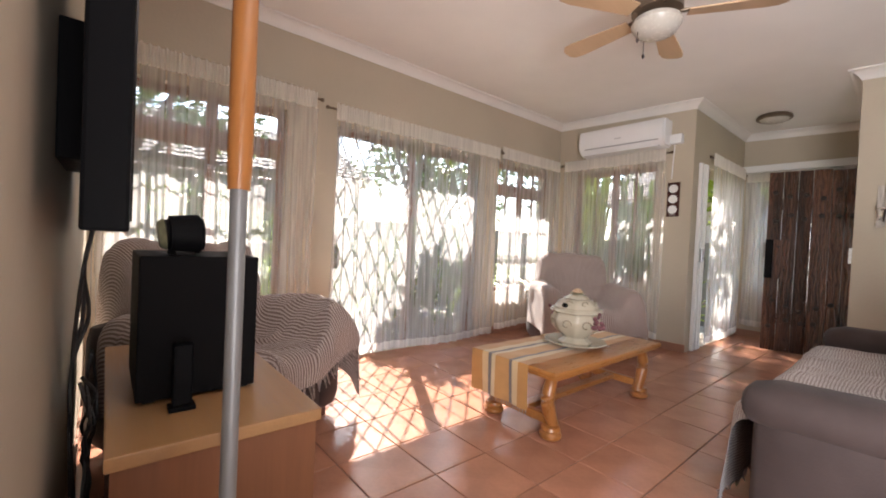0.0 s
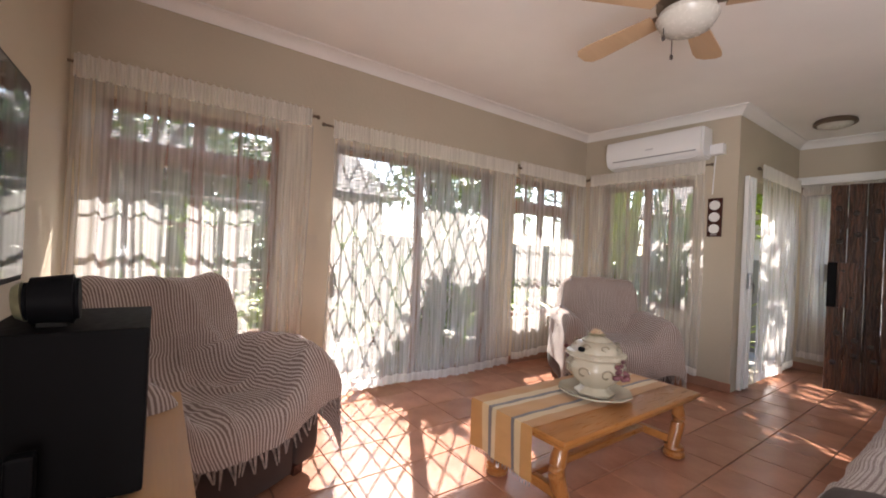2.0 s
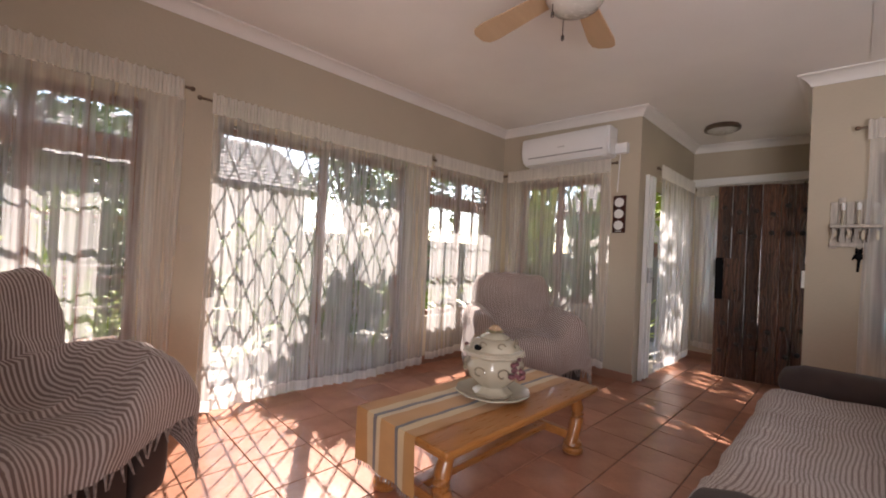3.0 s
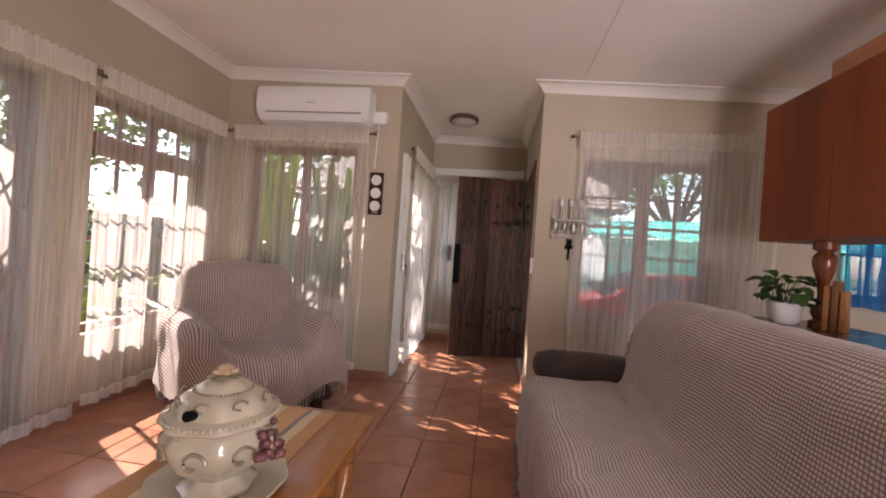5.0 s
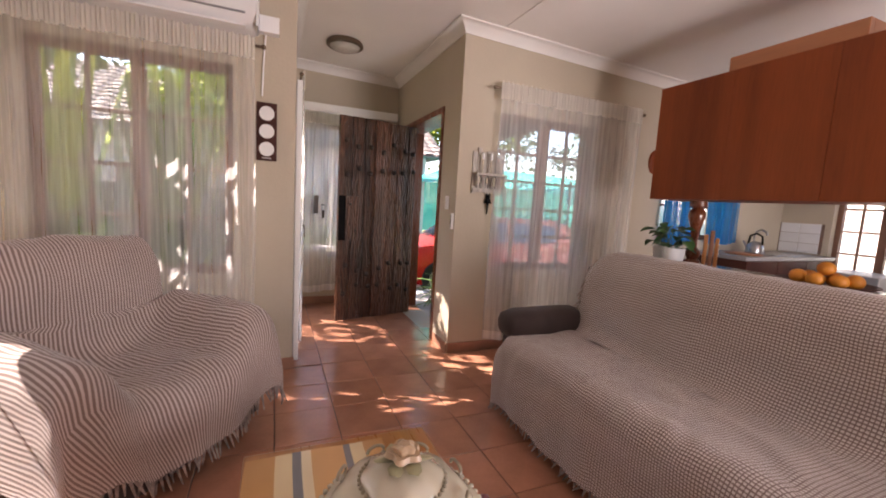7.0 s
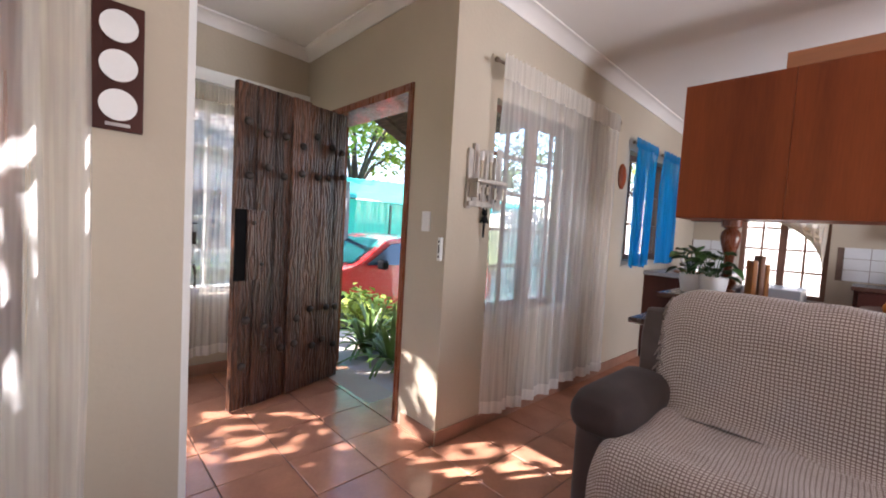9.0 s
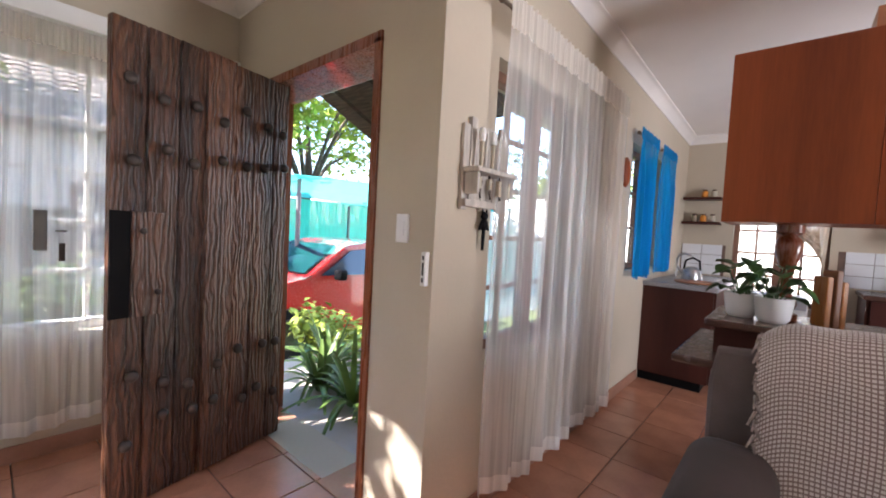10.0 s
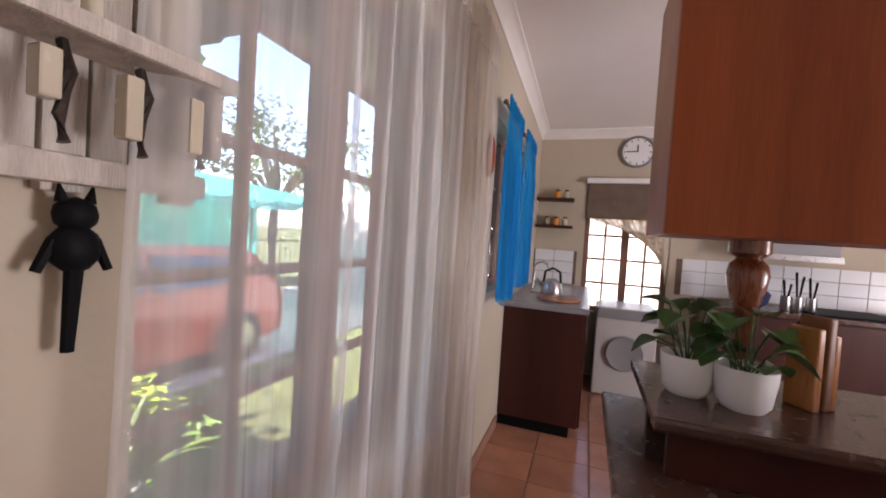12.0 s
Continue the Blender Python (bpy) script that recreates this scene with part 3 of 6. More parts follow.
def sliding_door():
    u0, u1, z0, z1 = W2
    d = tagged(thing("sliding_door", "aluminium-framed glass sliding door behind a sheer curtain", "door", ((u0 + u1) / 2, NY + 0.14, 0)), kind="structure")
    m = (u0 + u1) / 2
    for nm, a in (("door_frame", (u0, u1, -0.04, 0.04, z1 - 0.05, z1)), ("door_frame", (u0, u1, -0.04, 0.04, 0.0, 0.03)), ("door_frame", (u0, u0 + 0.05, -0.04, 0.04, 0.03, z1 - 0.05)), ("door_frame", (u1 - 0.05, u1, -0.04, 0.04, 0.03, z1 - 0.05)),
                  ("meeting_stile", (m - 0.035, m + 0.035, -0.03, 0.03, 0.03, z1 - 0.05))):
        part(nm, box(a[0] - m, a[1] - m, a[2], a[3], a[4], a[5], 0.004, None, 1), M_FRAME, d)
    for a, c in ((u0 + 0.05, m - 0.035), (m + 0.035, u1 - 0.05)):
        g = part("pane", box(a - m, c - m, -0.003, 0.003, 0.03, z1 - 0.05), M_GLASS, d)
        g.visible_shadow = False


sliding_door()


def lattice_gate():
    """Expanding security gate: crossing flat bars with uprights, in the sliding door's opening."""
    u0, u1, z0, z1 = W2[0] + 0.02, W2[1] - 0.02, 0.03, 2.0
    g = thing("security_gate", "expanding steel lattice security gate across the sliding door", "gate", (u0, NY + 0.05, 0))
    w, h = 0.155, 0.36
    slope = h / w
    n = int((u1 - u0) / w) + int((z1 - z0) / h) + 2
    for s in (1, -1):
        for k in range(-int((z1 - z0) / h) - 1, n):
            c = k * w
            pts = []
            for z in (z0, z1):
                pts.append([c + (z - z0) / slope if s > 0 else c + (z1 - z) / slope, z])
            (xa, za), (xb, zb) = pts
            lo, hi = 0.0, u1 - u0
            if max(xa, xb) <= lo + 0.02 or min(xa, xb) >= hi - 0.02:
                continue

            def clip(x, z, x2, z2):
                for lim, under in ((lo, True), (hi, False)):
                    if (x < lim) if under else (x > lim):
                        z = z + (z2 - z) * (lim - x) / (x2 - x)
                        x = lim
                return x, z
            a, c2 = clip(xa, za, xb, zb), clip(xb, zb, xa, za)
            d = Vector((c2[0] - a[0], 0, c2[1] - a[1]))
            bm = box(-0.0065, 0.0065, -0.002, 0.002, -d.length / 2, d.length / 2)
            bmesh.ops.rotate(bm, cent=(0, 0, 0), matrix=Matrix.Rotation(math.atan2(d.x, d.z), 3, "Y"), verts=bm.verts[:])
            bmesh.ops.translate(bm, vec=((a[0] + c2[0]) / 2, 0.004 * s, (a[1] + c2[1]) / 2), verts=bm.verts[:])
            part("lattice_bar", bm, M_GATE, g)
    for x in (0.0, u1 - u0):
        part("upright", box(x - 0.012, x + 0.012, -0.014, 0.014, 0, 2.02, 0.002, None, 1), M_GATE, g)
    part("track", box(0, u1 - u0, -0.014, 0.014, 2.02, 2.04), M_GATE, g)
    part("track", box(0, u1 - u0, -0.012, 0.012, 0.0, 0.012), M_GATE, g)
    part("lock_box", box(0.015, 0.06, -0.03, 0.02, 1.0, 1.14, 0.004), M_STEEL, g)


lattice_gate()


def curtain(axis, p, u0, u1, z0, z1, face, label, period=0.11, amp=0.022, material=None, seed=0, group="sheer curtains", rod_over=0.05, head=0.1, gather=1.0):
    """A gathered sheer with a heading tape on a rod; face: the room's side (+1 or -1 along the axis)."""
    rng = random.Random(seed)
    w = u1 - u0
    c = thing("sheer_curtain", label, "curtain", slot(axis, p, (u0 + u1) / 2, 0), 0, group)
    ph = [rng.uniform(0, 6.28) for _ in range(6)]

    def off(s, v):
        a = amp * (0.35 + 0.65 * min(1, (1 - v) * 3 + 0.1)) if v > 0.75 else amp
        x = s * w / period * 2 * math.pi
        return a * (math.sin(x + ph[0] + 1.3 * math.sin(x * 0.23 + ph[1])) + 0.45 * math.sin(2.3 * x + ph[2]) + 0.5 * math.sin(0.37 * x + ph[3])) * 0.7

    def fn(s, v):
        z = z0 + (z1 - head - z0) * v + (0.012 * math.sin(s * 9 + ph[4]) if v == 0 else 0)
        u = (s - 0.5) * w * (1 + (gather - 1) * (1 - v)) + 0.012 * math.sin(v * 4 + s * 20 + ph[5])
        q = off(s, v)
        return (q, u, z) if axis == "x" else (u, q, z)
    nu = int(w / period * 14)
    part("sheer", grid_sheet(fn, nu, 16, w, z1 - z0), material or M_SHEER, c, "", True)

    def fh(s, v):
        x = s * w / 0.022 * 2 * math.pi
        q = (0.006 * math.sin(x + ph[1]) + 0.004 * math.sin(x * 0.31)) + face * 0.004
        z = z1 - head - 0.01 + (head + 0.035 + 0.006 * math.sin(x * 0.5 + ph[2])) * v
        u = (s - 0.5) * w
        return (q, u, z) if axis == "x" else (u, q, z)
    part("heading", grid_sheet(fh, int(w / 0.022 * 6), 3, w, head), M_HEAD if material in (None, M_SHEER2, M_SHEER3) else material, c, "gathered heading tape", True)
    if material is not M_BLUE:
        def fb(s, v):
            x, y, z = fn(s, 0.0)
            q = Vector((x, y, z + 0.075 * v))
            q[0 if axis == "x" else 1] += face * 0.003
            return q
        part("hem", grid_sheet(fb, nu, 1, w, 0.075), M_HEM, c, "doubled hem", True)
    bm = bmesh.new()
    a, e = -w / 2 - rod_over, w / 2 + rod_over
    q = -face * 0.018
    rod(bm, (q, a, z1 - 0.02) if axis == "x" else (a, q, z1 - 0.02), (q, e, z1 - 0.02) if axis == "x" else (e, q, z1 - 0.02), 0.009, None, 8)
    for k in (a, e):
        ball(bm, (q, k, z1 - 0.02) if axis == "x" else (k, q, z1 - 0.02), 0.016)
    part("curtain_rod", bm, M_BRONZE, c, "thin curtain rod with knob ends", True)
    return c


LBL = "white sheer voile curtain on a thin rod"
curtain("y", NY - 0.11, 0.17, 1.50, 0.04, 2.20, -1, LBL + " over the wide window", seed=1)
curtain("y", NY - 0.13, 1.66, 3.66, 0.04, 2.15, -1, LBL + " over the sliding door", seed=2, rod_over=0.07)
curtain("y", NY - 0.11, 3.72, 4.88, 0.09, 2.18, -1, LBL + " in the room corner", seed=3)
curtain("x", EX - 0.09, 1.93, 3.20, 0.09, 2.19, -1, LBL + " under the air conditioner", seed=4, material=M_SHEER2)
curtain("x", EX - 0.09, -1.38, 0.15, 0.11, 2.22, -1, LBL + " over the dining window", seed=5, period=0.17, amp=0.03, material=M_SHEER3)
curtain("y", RY1 - 0.07, 5.42, 6.66, 0.06, 2.18, -1, LBL + " beside the entrance", seed=6)
curtain("x", RX - 0.06, 0.60, 1.62, 0.16, 2.16, -1, LBL + " over the entrance window", seed=7, rod_over=0.0, material=M_SHEER3)

# ---- entrance ----


def front_door():
    ang = math.degrees(math.atan2(1.245 - 0.40, 6.088 - 6.30))
    d = thing("front_door", "open weathered dark hardwood plank door with iron studs", "door", (6.30, 0.40, 0.015), ang)
    W, H, T = 0.87, 2.03, 0.05
    rng = random.Random(4)
    ws = [0.10, 0.13, 0.11, 0.15, 0.12, 0.13, 0.13]
    x = 0.0
    tops = []
    for k, w in enumerate(ws):
        dz = rng.uniform(-0.006, 0.004)
        bm = box(x + 0.0035, x + w - 0.0035, 0.0, T + rng.uniform(-0.010, 0.008), 0.0, H + dz, 0.004)
        bmesh.ops.subdivide_edges(bm, edges=[e for e in bm.edges if e.calc_length() > 1], cuts=60)
        for v in bm.verts:
            v.co.y += 0.004 * noise.noise(Vector((v.co.x * 20 + k * 7, v.co.z * 2.2, 3))) + (0.003 * noise.noise(Vector((v.co.x * 90, v.co.z * 6, k))))
        part("plank", bm, M_DOOR, d, "", True)
        tops.append((x, w))
        x += w
    part("lock_board", box(0.665, 0.80, T - 0.004, T + 0.018, 0.82, 1.26, 0.005), M_DOOR, d, "squared patch board over the lock")
    # Raised black block stands in for the shade inside the lock recess.
    part("lock_recess", box(0.80, 0.872, T - 0.004, T + 0.008, 0.82, 1.26, 0.003), M_BLACKW, d, "black block in place of the dark lock recess")
    part("ledge", box(0.02, 0.85, -0.03, -0.002, 0.3, 0.42, 0.005), M_DOOR, d), part("ledge", box(0.02, 0.85, -0.03, -0.002, 1.6, 1.72, 0.005), M_DOOR, d)
    for k, (a, w) in enumerate(tops):
        for z in (0.30, 0.52, 1.52, 1.76):
            zz, xx = z + rng.uniform(-0.06, 0.06), a + w / 2 + rng.uniform(-0.02, 0.02)
            bm = bmesh.new()
            ball(bm, (xx, T + 0.010, zz), 0.026, 1, 0.8, 1)
            part("stud", bm, M_IRON, d, "", True)
    for zz, xx in ((1.18, 0.76), (0.92, 0.70)):
        bm = bmesh.new()
        ball(bm, (xx, T + 0.022, zz), 0.014, 1, 0.75, 1)
        part("stud", bm, M_IRON, d, "", True)
    f = tagged(thing("door_frame", "red-brown varnished hardwood door frame", "door frame", (DR[0], RY0, 0)), kind="structure")
    w = DR[1] - DR[0]
    part("jamb", box(-0.012, 0.032, -TH - 0.01, 0.012, 0, 2.07, 0.004), M_TURNED, f), part("jamb", box(w - 0.032, w + 0.012, -TH - 0.01, 0.012, 0, 2.07, 0.004), M_TURNED, f)
    part("lintel", box(-0.012, w + 0.012, -TH - 0.01, 0.012, 2.045, 2.095, 0.004), M_TURNED, f)


front_door()


def wall_switch(name, label, at, axis, w, h, material=M_PLASTIC):
    s = thing(name, label, "switch", at)
    t = 0.009
    q = box(-w / 2, w / 2, 0, t, -h / 2, h / 2, 0.003) if axis == "y" else box(-t, 0, -w / 2, w / 2, -h / 2, h / 2, 0.003)
    part("plate", q, material, s)
    part("rocker", box(-w / 5, w / 5, t, t + 0.004, -0.03, 0.03, 0.002) if axis == "y" else box(-t - 0.004, -t, -w / 5, w / 5, -0.03, 0.03, 0.002), material, s)


wall_switch("light_switch", "white plastic light switch plate on the entrance wall", (5.19, RY0, 1.265), "y", 0.07, 0.115)
wall_switch("light_switch", "taupe plastic light switch plate between the curtains", (1.575, NY, 1.23), "ny", 0.07, 0.115, mat("taupe_plastic", (0.46, 0.40, 0.32), 0.4, 0, 0.03, 3, 90, 0.03))
bpy.data.objects["light_switch.001"].matrix_world = pose(1.575, NY, 1.23, 0, 0, 90)
k = thing("strike_plate", "narrow white strike plate with dark slots on the corner", "lock plate", (5.05, RY0, 1.115))
part("plate", box(-0.012, 0.012, 0, 0.022, -0.065, 0.065, 0.003), M_WHITE, k)
for z, h in ((0.042, 0.008), (0, 0.024), (-0.042, 0.008)):
    part("slot", box(-0.004, 0.004, 0.0225, 0.024, z - h, z + h), M_BLACK, k)


def slam_gate():
    """Steel security gate folded back into the corner of the entrance, with its lock."""
    g = thing("steel_gate", "white steel security gate folded against the corner, with lock", "gate", (5.16, RY1 - 0.03, 0))
    for x in (0.0, 0.10, 0.17):
        part("post", box(x - 0.016, x + 0.016, -0.018, 0.018, 0.01, 2.06, 0.003), M_WHITE, g)
    for z in np.linspace(0.2, 1.95, 7):
        part("rail", box(0.016, 0.154, -0.006, 0.006, z - 0.006, z + 0.006), M_WHITE, g)
    part("lock_box", box(0.055, 0.13, -0.034, -0.008, 0.98, 1.13, 0.004), M_STEEL, g)
    bm = tube([(0.10, -0.034, 1.03), (0.10, -0.05, 1.03), (0.10, -0.055, 1.0), (0.10, -0.055, 0.94)], 0.006)
    part("key", bm, M_IRON, g)


slam_gate()
p = thing("pelmet", "cream painted timber pelmet across the entrance", "pelmet", (RX - 0.02, 1.08, 2.17))
part("board", box(-0.10, 0.0, -0.60, 0.59, 0, 0.09, 0.006), M_WHITE, p)
k = thing("window_key", "old iron key with hanging fob in the window lock", "key", (RX - 0.10, 1.30, 1.12))
part("shaft", tube([(0.06, 0.02, 0.04), (0, 0.02, 0.04), (-0.01, 0.0, 0.04)], 0.004), M_IRON, k)
part("bow", lathe([(0.012, -0.004), (0.02, 0), (0.012, 0.004)], 14, at=(-0.01, 0, 0.04)), M_IRON, k, "", True)
part("fob", box(-0.016, -0.006, -0.012, 0.012, -0.11, -0.02, 0.003), M_IRON, k)
part("lock_case", box(0.02, 0.05, 0.05, 0.10, -0.06, 0.14, 0.004), M_GREYSTEEL, k)


def key_rack():
    """Whitewashed driftwood shelf with three candles, an arched rail of keys and hooks."""
    r = thing("key_rack", "whitewashed driftwood wall shelf with candles and key hooks", "key rack", (EX, 0.178, 1.365))
    r.scale = (1, 0.87, 1)
    rng = random.Random(2)
    for k in range(7):
        y = -0.145 + k * 0.0485
        h = 0.33 + rng.uniform(-0.03, 0.03)
        part("back_slat", box(-0.016 - rng.uniform(0, 0.006), -0.001, y - 0.022, y + 0.022, 0.0 + rng.uniform(-0.012, 0.012), h, 0.003), M_DRIFT, r)
    part("shelf", box(-0.095, -0.016, -0.165, 0.165, 0.135, 0.155, 0.005), M_DRIFT, r)
    part("lower_rail", box(-0.04, -0.016, -0.17, 0.17, 0.0, 0.03, 0.005), M_DRIFT, r)
    for y in (-0.15, 0.135):
        bm = box(-0.085, -0.02, y, y + 0.018, 0.05, 0.134, 0.004)
        part("bracket", bm, M_DRIFT, r)
    for y in (-0.09, 0.0, 0.09):
        c = part("candle", lathe([(0.010, 0.155), (0.010, 0.29), (0.002, 0.296)], 12, at=(-0.055, y, 0)), M_CERAMIC, r, "pale slim candle", True)
        part("cap", lathe([(0.014, 0.262), (0.016, 0.30), (0.010, 0.315)], 10, at=(-0.055, y, 0)), M_WHITE, r, "white candle cup", True)
    for y in (-0.13, -0.05, 0.03, 0.11):
        bm = tube([(-0.06, y, 0.13), (-0.075, y, 0.10), (-0.07, y + 0.006, 0.06), (-0.075, y + 0.004, 0.035)], 0.006)
        part("hanging_key", bm, M_IRON, r)
        part("key_tag", box(-0.086, -0.066, y + 0.012, y + 0.032, 0.05 + 0.02 * (y > 0), 0.115, 0.003), M_CERAMIC, r)
    # figurine hanging on a hook
    bm = bmesh.new()
    ball(bm, (0, 0, 0.075), 0.024, 0.7, 1, 0.9)
    ball(bm, (0, 0, 0.035), 0.028, 0.6, 1, 1.1)
    for y in (-0.014, 0.014):
        rod(bm, (0, y, 0.09), (0, y * 1.25, 0.112), 0.008, 0.001, 6)
        rod(bm, (0, y * 1.5, 0.045), (0, y * 2.6, 0.008), 0.007, 0.006, 6)
    rod(bm, (0, 0, 0.01), (0, 0.004, -0.09), 0.010, 0.007, 8)
    f = new("hanging_figurine", mesh_of(bm, "hanging_figurine", M_BLACK, True))
    f.matrix_world = pose(EX - 0.025, 0.170, 1.268) @ Matrix.Scale(0.88, 4)
    tagged(f, "small black carved ornament hanging under the key rack", "ornament")


key_rack()


def round_lamp(at):
    l = thing("ceiling_light", "round bronze-rimmed flush ceiling light with opal glass", "ceiling light", at)
    part("rim", lathe([(0.0, -0.001), (0.15, -0.001), (0.165, -0.02), (0.165, -0.045), (0.15, -0.055), (0.138, -0.05)], 32), M_BRONZE, l, "", True)
    part("shade", lathe([(0.138, -0.048), (0.12, -0.07), (0.07, -0.085), (0.0, -0.09)], 28), M_LAMP, l, "opal glass shade", True)


round_lamp((6.02, 1.22, CZ + rise(1.22)))


def triple_frame():
    f = thing("photo_frame", "tall dark wooden frame with three round white panels", "picture frame", (EX, 1.86, 1.47))
    part("frame", box(-0.02, -0.001, -0.062, 0.062, 0, 0.375, 0.004), M_MAHOG, f)
    for z in (0.075, 0.19, 0.305):
        bm = bmesh.new()
        rod(bm, (-0.026, 0, z), (-0.0195, 0, z), 0.046, None, 28)
        part("disc", bm, M_WHITE, f)
    part("label", box(-0.022, -0.0205, -0.03, 0.03, 0.012, 0.022), M_STEEL, f)


triple_frame()


def air_conditioner():
    a = thing("air_conditioner", "white split air conditioner above the curtains", "air conditioner", (EX, 1.92, 2.235))
    prof = [(0, 0.0), (-0.10, 0.0), (-0.17, 0.03), (-0.205, 0.09), (-0.215, 0.16), (-0.205, 0.28), (-0.185, 0.30), (0, 0.30)]
    bm = bmesh.new()
    A = [bm.verts.new((x, 0, z)) for x, z in prof]
    C = [bm.verts.new((x, 1.02, z)) for x, z in prof]
    for k in range(len(prof)):
        bm.faces.new((A[k], A[(k + 1) % len(prof)], C[(k + 1) % len(prof)], C[k]))
    bm.faces.new(A), bm.faces.new(C[::-1])
    bmesh.ops.recalc_face_normals(bm, faces=bm.faces[:])
    bmesh.ops.bevel(bm, geom=[e for e in bm.edges if abs(e.verts[0].co.y - e.verts[1].co.y) < 0.1], offset=0.012, segments=2, affect="EDGES")
    part("body", bm, M_PLASTIC, a, "", True)
    part("flap", box(-0.19, -0.12, 0.06, 0.96, 0.0, 0.012, 0.003), M_PLASTIC, a)
    part("outlet", box(-0.2065, -0.18, 0.06, 0.93, 0.068, 0.076), M_PLASTICD, a, "dark outlet slot")
    part("end_cap", box(-0.20, -0.02, -0.012, 0.002, 0.01, 0.29, 0.004), M_PLASTIC, a)
    part("badge", box(-0.219, -0.2125, 0.47, 0.55, 0.145, 0.155), M_STEEL, a)
    part("pipe_box", box(-0.07, -0.001, -0.13, -0.013, 0.03, 0.13, 0.004), M_PLASTIC, a, "white pipe cover")
    part("cable", tube([(-0.02, -0.05, 0.03), (-0.012, -0.04, -0.1), (-0.01, -0.03, -0.35)], 0.006), M_PLASTIC, a)


air_conditioner()


def ceiling_fan():
    f = thing("ceiling_fan", "ceiling fan with five wooden blades and a glass light", "ceiling fan", (2.46, 1.04, CZ - 0.02))
    part("canopy", lathe([(0.0, 0.06), (0.07, 0.06), (0.06, 0.0), (0.018, -0.07), (0.018, -0.16), (0.10, -0.17), (0.125, -0.21), (0.125, -0.27), (0.06, -0.30), (0, -0.30)], 32), M_BRONZE, f, "", True)
    part("shade", lathe([(0.06, -0.295), (0.115, -0.305), (0.125, -0.33), (0.10, -0.375), (0.05, -0.398), (0, -0.402)], 32), M_LAMP, f, "frosted glass bowl shade", True)
    for k in range(5):
        m = Matrix.Rotation(radians(13 + 72 * k), 4, "Z") @ Matrix.Translation((0, 0, -0.28)) @ Matrix.Rotation(radians(10), 4, "X")
        bm = bmesh.new()
        out = [(0.15, -0.045), (0.5, -0.068), (0.56, -0.06), (0.585, -0.03), (0.585, 0.03), (0.56, 0.06), (0.5, 0.068), (0.15, 0.045)]
        lo, hi = [bm.verts.new((x, y, -0.004)) for x, y in out], [bm.verts.new((x, y, 0.004)) for x, y in out]
        bm.faces.new(lo[::-1]), bm.faces.new(hi)
        for i in range(8):
            bm.faces.new((lo[i], lo[(i + 1) % 8], hi[(i + 1) % 8], hi[i]))
        bm.transform(m)
        part("blade", bm, M_FANBLADE, f)
        bm = box(0.09, 0.20, -0.02, 0.02, -0.002, 0.008, 0.002)
        bm.transform(m @ Matrix.Translation((0, 0, 0.005)))
        part("blade_arm", bm, M_BRONZE, f)
    for x, y, l in ((0.06, 0.09, 0.18), (-0.08, 0.06, 0.15)):
        bm = tube([(x, y, -0.26), (x, y, -0.26 - l)], 0.002)
        ball(bm, (x, y, -0.27 - l), 0.008, 1, 1, 2, 1)
        part("pull_chain", bm, M_IRON, f)


ceiling_fan()

# ---- lounge ----


